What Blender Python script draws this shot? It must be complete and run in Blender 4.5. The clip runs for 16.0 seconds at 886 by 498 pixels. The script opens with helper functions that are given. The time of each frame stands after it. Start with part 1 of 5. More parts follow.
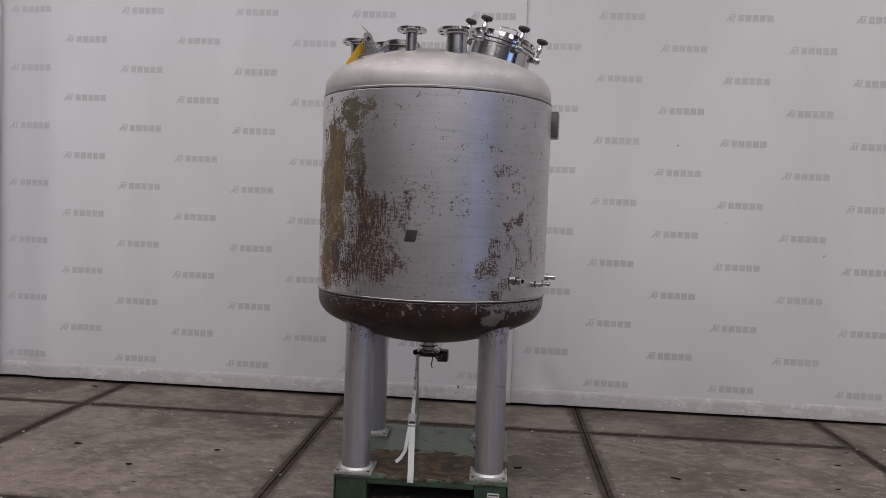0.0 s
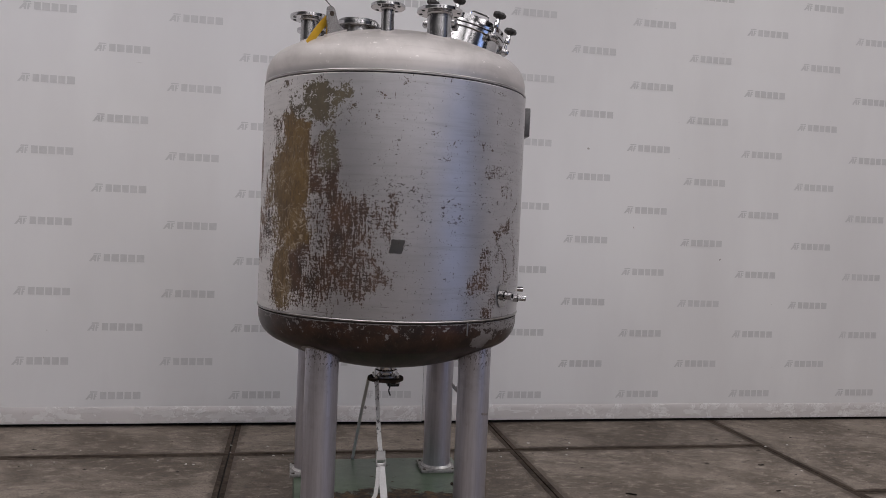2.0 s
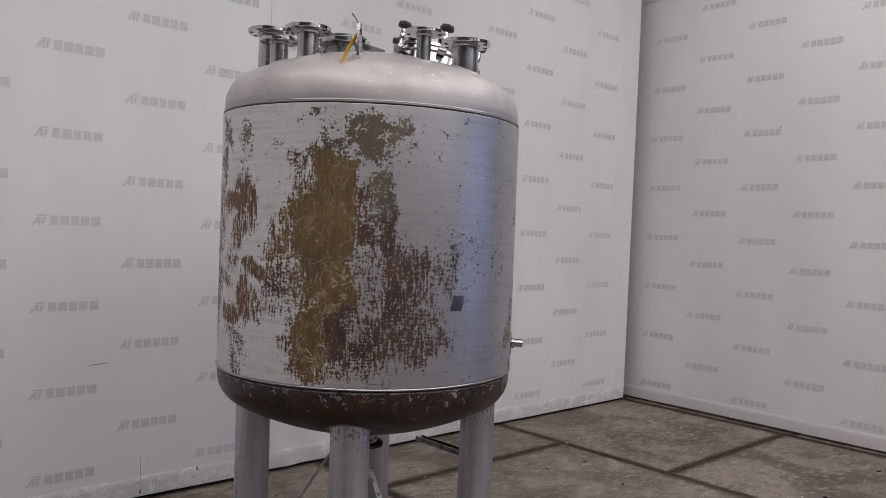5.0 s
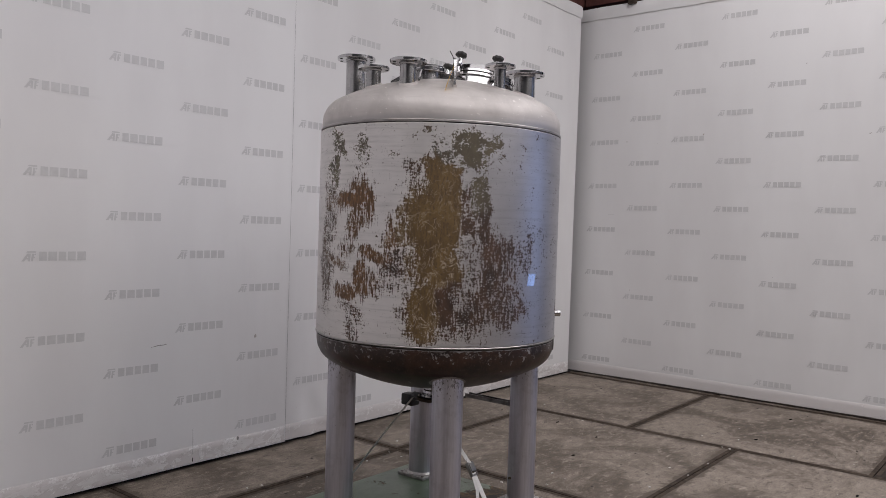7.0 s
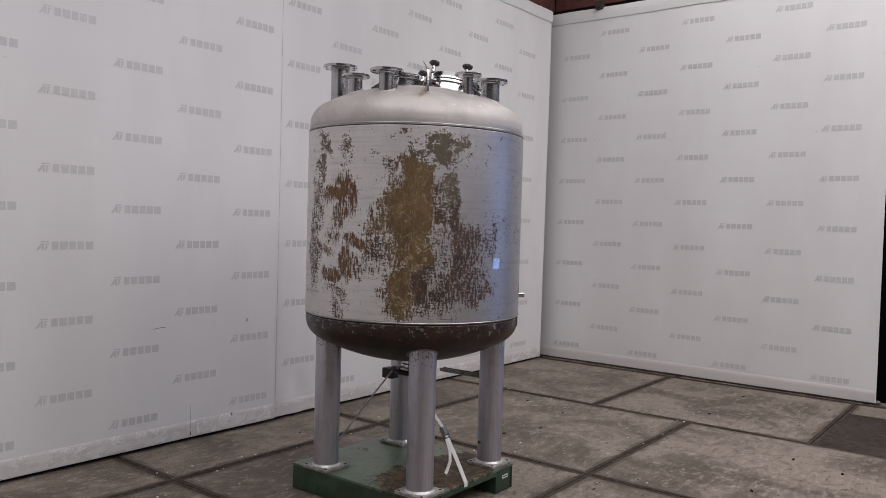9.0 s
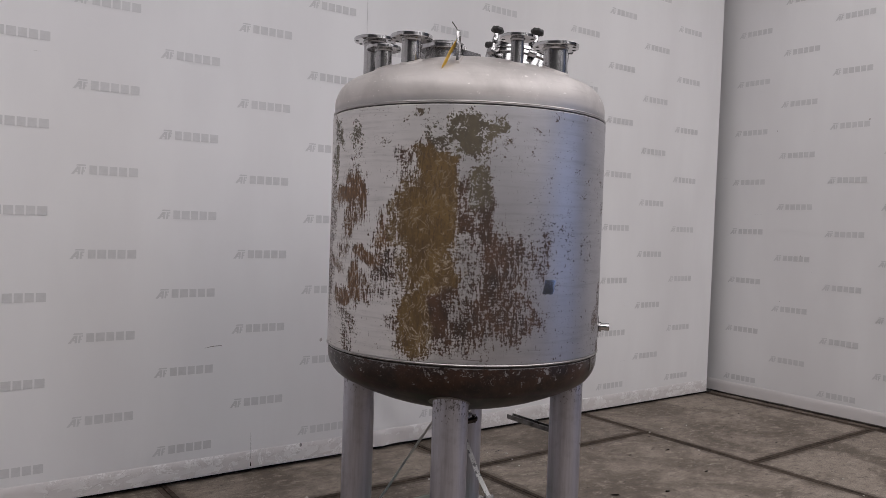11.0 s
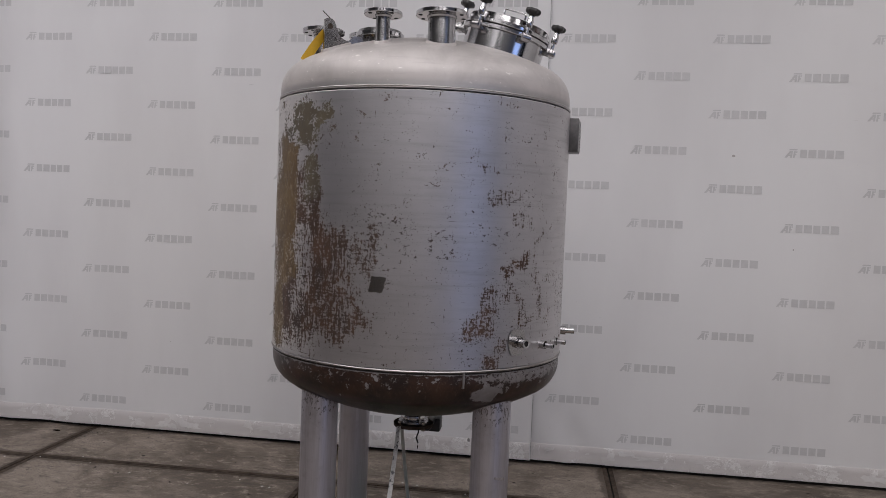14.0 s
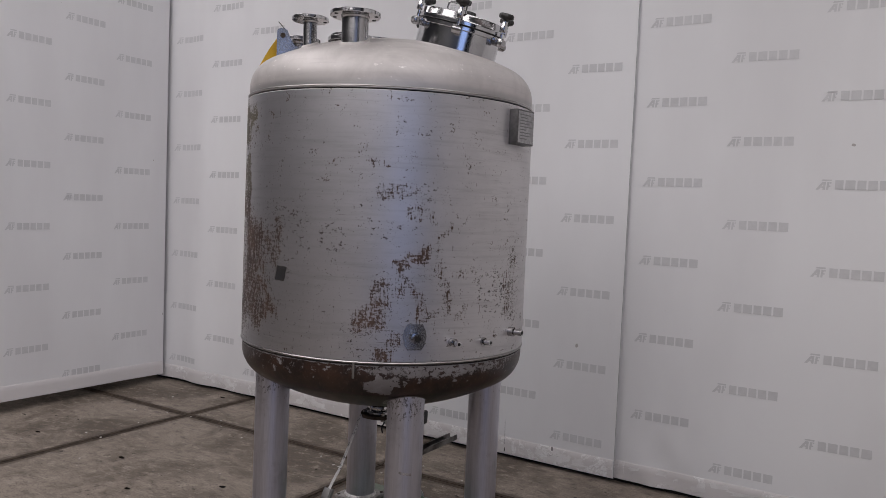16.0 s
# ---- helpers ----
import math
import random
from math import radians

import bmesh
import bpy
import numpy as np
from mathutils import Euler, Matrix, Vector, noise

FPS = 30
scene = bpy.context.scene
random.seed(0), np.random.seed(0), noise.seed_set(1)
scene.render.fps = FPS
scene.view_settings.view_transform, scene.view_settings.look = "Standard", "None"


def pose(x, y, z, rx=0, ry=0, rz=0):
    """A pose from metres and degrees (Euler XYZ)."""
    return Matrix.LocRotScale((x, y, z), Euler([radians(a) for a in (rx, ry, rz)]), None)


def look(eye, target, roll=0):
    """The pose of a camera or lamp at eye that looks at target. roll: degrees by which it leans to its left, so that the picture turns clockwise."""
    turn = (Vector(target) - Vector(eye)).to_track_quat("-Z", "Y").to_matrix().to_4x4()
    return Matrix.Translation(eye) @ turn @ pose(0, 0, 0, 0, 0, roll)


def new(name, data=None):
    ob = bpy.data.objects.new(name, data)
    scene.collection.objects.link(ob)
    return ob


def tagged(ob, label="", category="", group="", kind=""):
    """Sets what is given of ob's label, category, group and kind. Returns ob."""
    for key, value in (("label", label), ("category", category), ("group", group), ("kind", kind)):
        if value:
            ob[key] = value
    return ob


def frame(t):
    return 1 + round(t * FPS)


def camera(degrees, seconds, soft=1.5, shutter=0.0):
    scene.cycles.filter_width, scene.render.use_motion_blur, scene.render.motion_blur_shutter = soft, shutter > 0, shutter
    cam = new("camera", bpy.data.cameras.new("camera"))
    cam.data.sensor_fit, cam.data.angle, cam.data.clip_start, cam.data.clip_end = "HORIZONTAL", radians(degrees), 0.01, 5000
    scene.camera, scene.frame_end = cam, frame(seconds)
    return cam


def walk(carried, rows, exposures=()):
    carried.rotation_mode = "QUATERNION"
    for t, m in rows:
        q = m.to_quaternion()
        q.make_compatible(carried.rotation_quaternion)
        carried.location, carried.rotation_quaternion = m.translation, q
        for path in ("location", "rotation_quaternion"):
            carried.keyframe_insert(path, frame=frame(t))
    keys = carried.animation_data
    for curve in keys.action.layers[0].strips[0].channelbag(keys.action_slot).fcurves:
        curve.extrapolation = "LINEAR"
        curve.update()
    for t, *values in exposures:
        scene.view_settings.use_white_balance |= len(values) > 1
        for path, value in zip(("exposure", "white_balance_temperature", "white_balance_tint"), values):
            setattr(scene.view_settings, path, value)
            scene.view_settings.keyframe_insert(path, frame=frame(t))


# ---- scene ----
cam = camera(59.17, 16.0, soft=0.42)
PATH = [
    (0, (0.390, 0.592, 1.645), (0.243, 2.590, 1.553), 2.22),
    (0.5, (0.288, 0.620, 1.628), (0.157, 2.619, 1.541), 2.19),
    (1, (0.051, 0.817, 1.613), (0.191, 2.816, 1.532), 2.31),
    (1.5, (-0.260, 0.967, 1.626), (0.042, 2.947, 1.546), 2.35),
    (2, (-0.546, 1.184, 1.645), (-0.162, 3.151, 1.572), 2.37),
    (2.5, (-0.780, 1.483, 1.649), (-0.322, 3.433, 1.576), 2.27),
    (3, (-1.087, 1.715, 1.655), (-0.442, 3.612, 1.586), 2.34),
    (3.2, (-1.200, 1.813, 1.672), (-0.408, 3.654, 1.607), 2.42),
    (5.3, (-2.452, 2.435, 1.825), (-1.084, 3.899, 1.771), 2.04),
    (5.5, (-2.589, 2.490, 1.820), (-1.207, 3.941, 1.765), 2.00),
    (6, (-2.927, 2.610, 1.844), (-1.456, 3.971, 1.788), 2.02),
    (6.5, (-3.232, 2.527, 1.797), (-1.690, 3.808, 1.740), 1.91),
    (7, (-3.510, 2.470, 1.781), (-1.952, 3.730, 1.724), 1.81),
    (7.5, (-3.740, 2.343, 1.771), (-2.168, 3.586, 1.715), 1.75),
    (8, (-3.864, 2.128, 1.736), (-2.279, 3.354, 1.677), 1.71),
    (8.5, (-3.929, 2.078, 1.748), (-2.341, 3.301, 1.683), 1.67),
    (9, (-3.900, 2.105, 1.748), (-2.312, 3.328, 1.682), 1.62),
    (9.2, (-3.829, 2.124, 1.753), (-2.243, 3.349, 1.686), 1.64),
    (11.3, (-2.212, 2.197, 1.788), (-1.134, 3.885, 1.718), 1.81),
    (11.5, (-2.019, 2.174, 1.799), (-1.027, 3.914, 1.722), 1.74),
    (12, (-1.556, 2.052, 1.850), (-0.849, 3.926, 1.767), 1.92),
    (12.5, (-1.005, 1.902, 1.862), (-0.746, 3.889, 1.773), 1.98),
    (13, (-0.446, 1.781, 1.850), (-0.452, 3.784, 1.753), 2.13),
    (13.5, (0.091, 1.657, 1.825), (0.023, 3.658, 1.729), 2.26),
    (14, (0.580, 1.629, 1.819), (0.316, 3.615, 1.723), 2.34),
    (14.5, (0.987, 1.716, 1.851), (0.356, 3.618, 1.748), 2.32),
    (15, (1.419, 1.800, 1.846), (0.575, 3.617, 1.738), 2.38),
    (15.5, (1.793, 2.023, 1.829), (0.857, 3.793, 1.720), 2.40),
    (16, (2.229, 2.204, 1.833), (1.179, 3.909, 1.723), 2.48),
]
EXPOSURES = ((0.0, -0.14), (3.0, -0.09), (5.5, 0.00), (7.5, 0.01), (9.0, 0.04), (11.5, -0.05), (12.5, -0.15), (14.0, -0.14), (16.0, -0.08))
walk(cam, [(t, look(eye, target, roll)) for t, eye, target, roll in PATH], EXPOSURES)

# ---- light ----
world = bpy.data.worlds.new("world")
world.use_nodes = True
scene.world = world
world.node_tree.nodes["Background"].inputs[0].default_value = (0.55, 0.6, 0.7, 1)
world.node_tree.nodes["Background"].inputs[1].default_value = 0.015


def area(name, m, sx, sy, watts, colour):
    lamp = bpy.data.lights.new(name, "AREA")
    lamp.shape, lamp.size, lamp.size_y, lamp.energy, lamp.color = "RECTANGLE", sx, sy, watts, colour
    ob = new(name, lamp)
    ob.matrix_world = m
    return ob


# rows of strip lights under the roof of the hall, and daylight in the open gate
for ly, watts in ((-6.2, (30, 54, 76)), (-2.6, (30, 58, 88)), (1.0, (124, 106, 120)), (4.7, (70, 26, 61))):
    for lx, power in zip((-3.2, 0.1, 3.6), watts):
        area("strip_light", pose(lx, ly, 5.9), 2.2, 3.4, power, (0.985, 0.945, 0.965))
area("gate_daylight", look((9.9, -4.7, 2.4), (0.0, -4.7, 2.4)), 5.2, 4.2, 122, (0.36, 0.52, 1.0))


# ---- materials ----
class Nodes:
    """Small helper round one material's node tree."""

    def __init__(self, name):
        self.mat = bpy.data.materials.new(name)
        self.mat.use_nodes = True
        self.tree = self.mat.node_tree
        self.bsdf = self.tree.nodes["Principled BSDF"]

    def put(self, socket, value):
        if isinstance(value, bpy.types.NodeSocket):
            self.tree.links.new(value, socket)
        else:
            socket.default_value = value

    def node(self, kind, **values):
        n = self.tree.nodes.new(kind)
        return n

    def coord(self, which="Object"):
        return self.node("ShaderNodeTexCoord").outputs[which]

    def math(self, op, a, b=0.0, c=0.0, clamp=False):
        n = self.node("ShaderNodeMath")
        n.operation, n.use_clamp = op, clamp
        for s, v in zip(n.inputs, (a, b, c)):
            self.put(s, v)
        return n.outputs[0]

    def split(self, vec):
        n = self.node("ShaderNodeSeparateXYZ")
        self.put(n.inputs[0], vec)
        return n.outputs

    def join(self, x, y, z):
        n = self.node("ShaderNodeCombineXYZ")
        for s, v in zip(n.inputs, (x, y, z)):
            self.put(s, v)
        return n.outputs[0]

    def scale(self, vec, s):
        n = self.node("ShaderNodeVectorMath")
        n.operation = "MULTIPLY"
        self.put(n.inputs[0], vec)
        n.inputs[1].default_value = s
        return n.outputs[0]

    def shift(self, vec, other):
        n = self.node("ShaderNodeVectorMath")
        n.operation = "ADD"
        self.put(n.inputs[0], vec)
        self.put(n.inputs[1], other)
        return n.outputs[0]

    def noise(self, vec, scale, detail=6.0, rough=0.6, distort=0.0):
        n = self.node("ShaderNodeTexNoise")
        self.put(n.inputs["Vector"], vec)
        n.inputs["Scale"].default_value = scale
        n.inputs["Detail"].default_value = detail
        n.inputs["Roughness"].default_value = rough
        n.inputs["Distortion"].default_value = distort
        return n.outputs[0]

    def cells(self, vec, scale, feature="F1"):
        n = self.node("ShaderNodeTexVoronoi")
        n.feature = feature
        self.put(n.inputs["Vector"], vec)
        n.inputs["Scale"].default_value = scale
        return n.outputs[0]

    def ramp(self, v, lo, hi, a=0.0, b=1.0):
        n = self.node("ShaderNodeMapRange")
        n.interpolation_type = "SMOOTHSTEP"
        self.put(n.inputs[0], v)
        for i, x in enumerate((lo, hi, a, b)):
            self.put(n.inputs[i + 1], x)
        return n.outputs[0]

    def mix(self, f, a, b):
        n = self.node("ShaderNodeMix")
        n.data_type = "RGBA"
        for s, v in ((n.inputs[0], f), (n.inputs[6], a), (n.inputs[7], b)):
            self.put(s, (*v, 1) if isinstance(v, tuple) else v)
        return n.outputs[2]

    def bump(self, h, strength=0.3, distance=0.002):
        n = self.node("ShaderNodeBump")
        n.inputs["Strength"].default_value = strength
        n.inputs["Distance"].default_value = distance
        self.put(n.inputs["Height"], h)
        return n.outputs[0]

    def set(self, **values):
        names = dict(color="Base Color", rough="Roughness", metal="Metallic", normal="Normal", spec="Specular IOR Level", coat="Coat Weight")
        for k, v in values.items():
            self.put(self.bsdf.inputs[names[k]], (*v, 1) if isinstance(v, tuple) else v)
        return self.mat


def metal(name, base, rough, stain=0.15, brushed=(8, 8, 60), spread=0.1):
    """Bare or painted-looking steel with brush lines and faint stains."""
    n = Nodes(name)
    co = n.coord()
    lines = n.noise(n.scale(co, brushed), 4.0, 4.0, 0.7)
    blot = n.noise(co, 6.0, 5.0, 0.6)
    dark = tuple(c * (1 - stain * 2.2) for c in base)
    col = n.mix(n.ramp(blot, 0.35, 0.7), base, dark)
    r = n.math("ADD", rough - spread / 2, n.math("MULTIPLY", lines, spread))
    return n.set(color=col, metal=1.0, rough=r, normal=n.bump(lines, 0.12, 0.001))


def plain(name, base, rough=0.6, vary=0.2, scale=20.0, metallic=0.0, bump=0.2, spec=0.5):
    n = Nodes(name)
    co = n.coord()
    v = n.noise(co, scale, 6.0, 0.65)
    big = n.noise(co, scale / 9.0, 3.0, 0.5)
    lo = tuple(c * (1 - vary) for c in base)
    hi = tuple(min(1, c * (1 + vary)) for c in base)
    f = n.math("ADD", n.math("MULTIPLY", v, 0.6), n.math("MULTIPLY", big, 0.4))
    return n.set(color=n.mix(n.ramp(f, 0.3, 0.7), lo, hi), rough=rough, metal=metallic, spec=spec, normal=n.bump(v, bump, 0.002))


def banner_material():
    """White coated tarpaulin, a little grubby towards its hem."""
    n = Nodes("tarpaulin")
    co = n.coord()
    fine = n.noise(co, 160.0, 3.0, 0.6)
    big = n.noise(n.scale(co, (1, 1, 0.35)), 1.1, 4.0, 0.55)
    spots = n.noise(co, 16.0, 2.0, 0.4)
    col = n.mix(n.ramp(big, 0.3, 0.75), (0.77, 0.765, 0.77), (0.70, 0.69, 0.695))
    col = n.mix(n.ramp(spots, 0.80, 0.82), col, (0.42, 0.40, 0.38))
    scuff = n.noise(n.scale(co, (1.2, 1.2, 9.0)), 3.2, 5.0, 0.6, 0.8)
    col = n.mix(n.ramp(scuff, 0.745, 0.765, 0.0, 0.6), col, (0.40, 0.39, 0.38))
    crease = n.noise(n.scale(co, (1, 1, 0.3)), 2.4, 3.0, 0.5, 0.4)
    h = n.math("ADD", n.math("MULTIPLY", crease, 1.0), n.math("MULTIPLY", fine, 0.03))
    return n.set(color=col, rough=0.55, spec=0.35, normal=n.bump(h, 0.32, 0.02))


def skirt_material(name, clean):
    """The scuffed, taped strip along the hem; clean raises the share that is left plain."""
    n = Nodes(name)
    co = n.coord()
    a = n.noise(co, 6.0, 9.0, 0.70, 0.5)
    b = n.noise(n.scale(co, (1, 1, 1.6)), 34.0, 7.0, 0.74, 0.6)
    where = n.noise(n.scale(co, (1, 1, 0.2)), 1.3, 2.0, 0.5)
    f = n.math("ADD", a, n.math("MULTIPLY", n.math("SUBTRACT", where, 0.5), 0.35))
    tape = n.math("MULTIPLY", n.ramp(f, 0.53 + clean, 0.58 + clean), n.ramp(b, 0.40, 0.50))
    col = n.mix(n.noise(co, 3.0, 4.0), (0.655, 0.622, 0.615), (0.600, 0.572, 0.566))
    col = n.mix(tape, col, (0.77, 0.755, 0.75))
    crack = n.cells(n.shift(n.scale(co, (1, 1, 1.5)), n.scale(n.join(b, a, b), (0.12, 0.12, 0.12))), 15.0, "DISTANCE_TO_EDGE")
    crack = n.math("MULTIPLY", n.ramp(crack, 0.030, 0.008), n.ramp(f, 0.46 + clean, 0.56 + clean))
    col = n.mix(n.math("MULTIPLY", crack, 0.55), col, (0.38, 0.35, 0.34))
    dirt = n.noise(co, 40.0, 4.0, 0.7)
    col = n.mix(n.ramp(dirt, 0.70, 0.75), col, (0.16, 0.12, 0.10))
    h = n.math("ADD", n.math("MULTIPLY", tape, 0.5), n.math("MULTIPLY", b, 0.5))
    return n.set(color=col, rough=n.math("SUBTRACT", 0.55, n.math("MULTIPLY", tape, 0.2)), normal=n.bump(h, 0.3 - 1.2 * clean, 0.006))


def concrete_material():
    """Trodden concrete: broad damp blotches, fine grit, dark pits, scrapes."""
    n = Nodes("slab_concrete")
    info = n.node("ShaderNodeObjectInfo").outputs["Random"]
    geo = n.node("ShaderNodeNewGeometry").outputs["Position"]
    off = n.join(n.math("MULTIPLY", info, 37.0), n.math("MULTIPLY", info, 17.0), 0.0)
    co = n.shift(geo, off)
    big = n.noise(co, 1.1, 7.0, 0.66, 0.6)
    mid = n.noise(n.scale(co, (0.8, 1.5, 1)), 11.0, 10.0, 0.80, 0.3)
    fine = n.noise(co, 85.0, 6.0, 0.82)
    col = n.mix(n.ramp(big, 0.38, 0.60), (0.094, 0.076, 0.060), (0.208, 0.175, 0.145))
    col = n.mix(n.ramp(mid, 0.50, 0.64, 0.0, 0.8), col, (0.300, 0.262, 0.222))
    col = n.mix(n.ramp(mid, 0.48, 0.36, 0.0, 0.85), col, (0.050, 0.039, 0.031))
    col = n.mix(n.ramp(fine, 0.52, 0.62, 0.0, 0.75), col, (0.048, 0.040, 0.034))
    stain = n.noise(co, 2.3, 8.0, 0.70, 0.9)
    col = n.mix(n.ramp(stain, 0.52, 0.64, 0.0, 0.45), col, (0.066, 0.051, 0.039))
    scratch = n.noise(n.scale(co, (0.25, 6.0, 1)), 16.0, 4.0, 0.6, 0.5)
    col = n.mix(n.ramp(scratch, 0.63, 0.70, 0.0, 0.55), col, (0.30, 0.265, 0.23))
    pits = n.noise(n.scale(co, (1.0, 1.4, 1)), 15.0, 3.0, 0.6, 0.5)
    col = n.mix(n.ramp(pits, 0.70, 0.72), col, (0.022, 0.018, 0.016))
    chips = n.noise(co, 30.0, 2.0, 0.5)
    col = n.mix(n.ramp(chips, 0.76, 0.78), col, (0.48, 0.46, 0.43))
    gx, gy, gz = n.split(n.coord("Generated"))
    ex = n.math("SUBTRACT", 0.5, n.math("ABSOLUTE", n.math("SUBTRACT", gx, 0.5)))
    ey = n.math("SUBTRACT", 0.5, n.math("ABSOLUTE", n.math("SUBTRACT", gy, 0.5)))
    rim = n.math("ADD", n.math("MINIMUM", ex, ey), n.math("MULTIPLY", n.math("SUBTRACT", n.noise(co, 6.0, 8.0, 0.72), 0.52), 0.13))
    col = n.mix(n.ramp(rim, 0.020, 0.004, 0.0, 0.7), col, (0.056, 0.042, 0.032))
    tone = n.math("ADD", 1.13, n.math("MULTIPLY", info, 0.20))
    hs = n.node("ShaderNodeHueSaturation")
    n.put(hs.inputs["Value"], tone)
    n.put(hs.inputs["Color"], col)
    h = n.math("ADD", n.math("MULTIPLY", mid, 1.0), n.math("MULTIPLY", fine, 0.6))
    return n.set(color=hs.outputs[0], rough=n.ramp(mid, 0.3, 0.7, 0.5, 0.8), spec=0.25, normal=n.bump(h, 0.5, 0.004))


def tank_coords(n):
    """Angle round the tank (0 towards -y) as arc length, and height."""
    x, y, z = n.split(n.coord())
    u = n.math("ARCTAN2", x, n.math("MULTIPLY", y, -1.0))
    return u, z


def patch(n, u, z, deg, zc, ru, rz, soft=0.5):
    """One worn area on the shell: 1 at its middle, 0 outside an ellipse."""
    a = n.math("DIVIDE", n.math("SUBTRACT", u, radians(deg)), radians(ru))
    b = n.math("DIVIDE", n.math("SUBTRACT", z, zc - BASE), rz)
    d = n.math("SQRT", n.math("ADD", n.math("MULTIPLY", a, a), n.math("MULTIPLY", b, b)))
    return n.ramp(d, 1.0 + soft, 1.0 - soft)


BASE = 0.172          # height from which the tank's own heights count
DECK_TOP = 0.166      # height of the pallet's deck
TX, TY, TR = -0.022, 5.33, 0.683
PAINT_LIGHT, PAINT_DARK, PAINT_METAL = (0.520, 0.507, 0.522), (0.450, 0.438, 0.452), 0.93


def shell_material():
    """Grey paint worn through to ochre varnish and brown rust, where the shell's wear layers say so."""
    n = Nodes("worn_grey_paint")
    u0, z0 = tank_coords(n)
    arc = n.math("MULTIPLY", u0, TR)
    flat = n.join(arc, z0, 0.0)

    def layer(name):
        a = n.node("ShaderNodeAttribute")
        a.attribute_name = name
        return a.outputs["Fac"]

    def most(*parts):
        v = parts[0]
        for p in parts[1:]:
            v = n.math("MAXIMUM", v, p)
        return v

    core, wear, rust_at, olive_at, spots = (layer(k) for k in ("core", "wear", "rust", "olive", "dots"))
    fine = n.noise(flat, 96.0, 5.0, 0.68, 0.3)
    tall = n.noise(n.join(n.math("MULTIPLY", arc, 3.0), n.math("MULTIPLY", z0, 0.50), 3.0), 30.0, 8.0, 0.74, 0.2)
    wide = n.noise(n.join(n.math("MULTIPLY", arc, 0.5), n.math("MULTIPLY", z0, 3.0), 8.0), 36.0, 8.0, 0.74, 0.2)
    lump = n.noise(flat, 15.0, 7.0, 0.7, 0.5)
    dot = n.noise(n.join(n.math("MULTIPLY", arc, 0.8), n.math("MULTIPLY", z0, 1.2), 5.0), 62.0, 5.0, 0.72, 0.5)
    grain = n.math("ADD", n.math("ADD", n.math("MULTIPLY", tall, 0.42), n.math("MULTIPLY", wide, 0.24)), n.math("ADD", n.math("MULTIPLY", fine, 0.28), n.math("MULTIPLY", lump, 0.06)))
    flake = n.math("ADD", n.math("MULTIPLY", lump, 0.6), n.math("MULTIPLY", fine, 0.4))
    m_core = n.ramp(n.math("ADD", core, n.math("MULTIPLY", n.math("SUBTRACT", grain, 0.5), 4.2)), 0.40, 0.45)
    m_olive = n.ramp(n.math("ADD", olive_at, n.math("MULTIPLY", n.math("SUBTRACT", flake, 0.5), 4.6)), 0.44, 0.49)
    m_rust = n.ramp(n.math("ADD", rust_at, n.math("MULTIPLY", n.math("SUBTRACT", n.math("ADD", n.math("MULTIPLY", grain, 0.6), n.math("MULTIPLY", tall, 0.4)), 0.5), 5.0)), 0.46, 0.51)
    m_wear = n.ramp(n.math("ADD", wear, n.math("MULTIPLY", n.math("SUBTRACT", grain, 0.5), 5.2)), 0.50, 0.545)
    gather = n.math("MULTIPLY", n.math("SUBTRACT", n.noise(n.shift(flat, (3.0, 5.0, 0.0)), 12.0, 4.0, 0.65), 0.5), 0.36)
    m_dot = n.ramp(n.math("ADD", n.math("ADD", n.math("MULTIPLY", spots, 0.18), gather), dot), 0.738, 0.763)
    # long level scratches, most of them low on the shell
    hair = n.noise(n.join(n.math("MULTIPLY", arc, 0.14), n.math("MULTIPLY", z0, 3.6), 4.0), 40.0, 5.0, 0.62)
    hair = n.ramp(n.math("ADD", hair, n.ramp(z0, 1.40 - BASE, 1.22 - BASE, 0.0, 0.060)), 0.69, 0.71)
    hair = n.math("MULTIPLY", hair, n.ramp(n.noise(flat, 3.4, 2.0), 0.50, 0.58))
    bare = most(m_core, m_olive, m_rust, m_wear, m_dot, n.math("MULTIPLY", hair, 0.85))
    # pale curls of paint left over the bare core
    warp = n.shift(flat, n.scale(n.join(n.noise(flat, 9.0, 3.0), n.noise(n.shift(flat, (4.0, 1.0, 0.0)), 9.0, 3.0), 0.0), (0.13, 0.13, 0)))
    lines = n.cells(n.scale(warp, (2.0, 0.75, 1)), 15.0, "DISTANCE_TO_EDGE")
    curl = n.math("MULTIPLY", n.ramp(lines, 0.022, 0.006), n.ramp(n.noise(flat, 14.0, 3.0), 0.50, 0.60))
    loop = n.math("ABSOLUTE", n.math("SUBTRACT", n.noise(n.scale(warp, (1.3, 0.9, 1)), 19.0, 3.0, 0.5, 0.6), 0.5))
    loop = n.math("MULTIPLY", n.ramp(loop, 0.017, 0.006), n.ramp(n.noise(n.shift(flat, (2.0, 2.0, 0.0)), 10.0, 4.0, 0.6), 0.42, 0.54))
    curl = n.math("MAXIMUM", curl, loop)
    tone = n.noise(n.join(n.math("MULTIPLY", arc, 1.6), n.math("MULTIPLY", z0, 0.7), 2.0), 9.0, 7.0, 0.72)
    ochre = n.mix(n.ramp(tone, 0.35, 0.65), (0.158, 0.099, 0.036), (0.092, 0.056, 0.023))
    rust = n.mix(n.ramp(tone, 0.35, 0.65), (0.088, 0.046, 0.028), (0.030, 0.018, 0.014))
    olive = n.mix(n.ramp(tone, 0.35, 0.65), (0.115, 0.094, 0.058), (0.070, 0.057, 0.040))
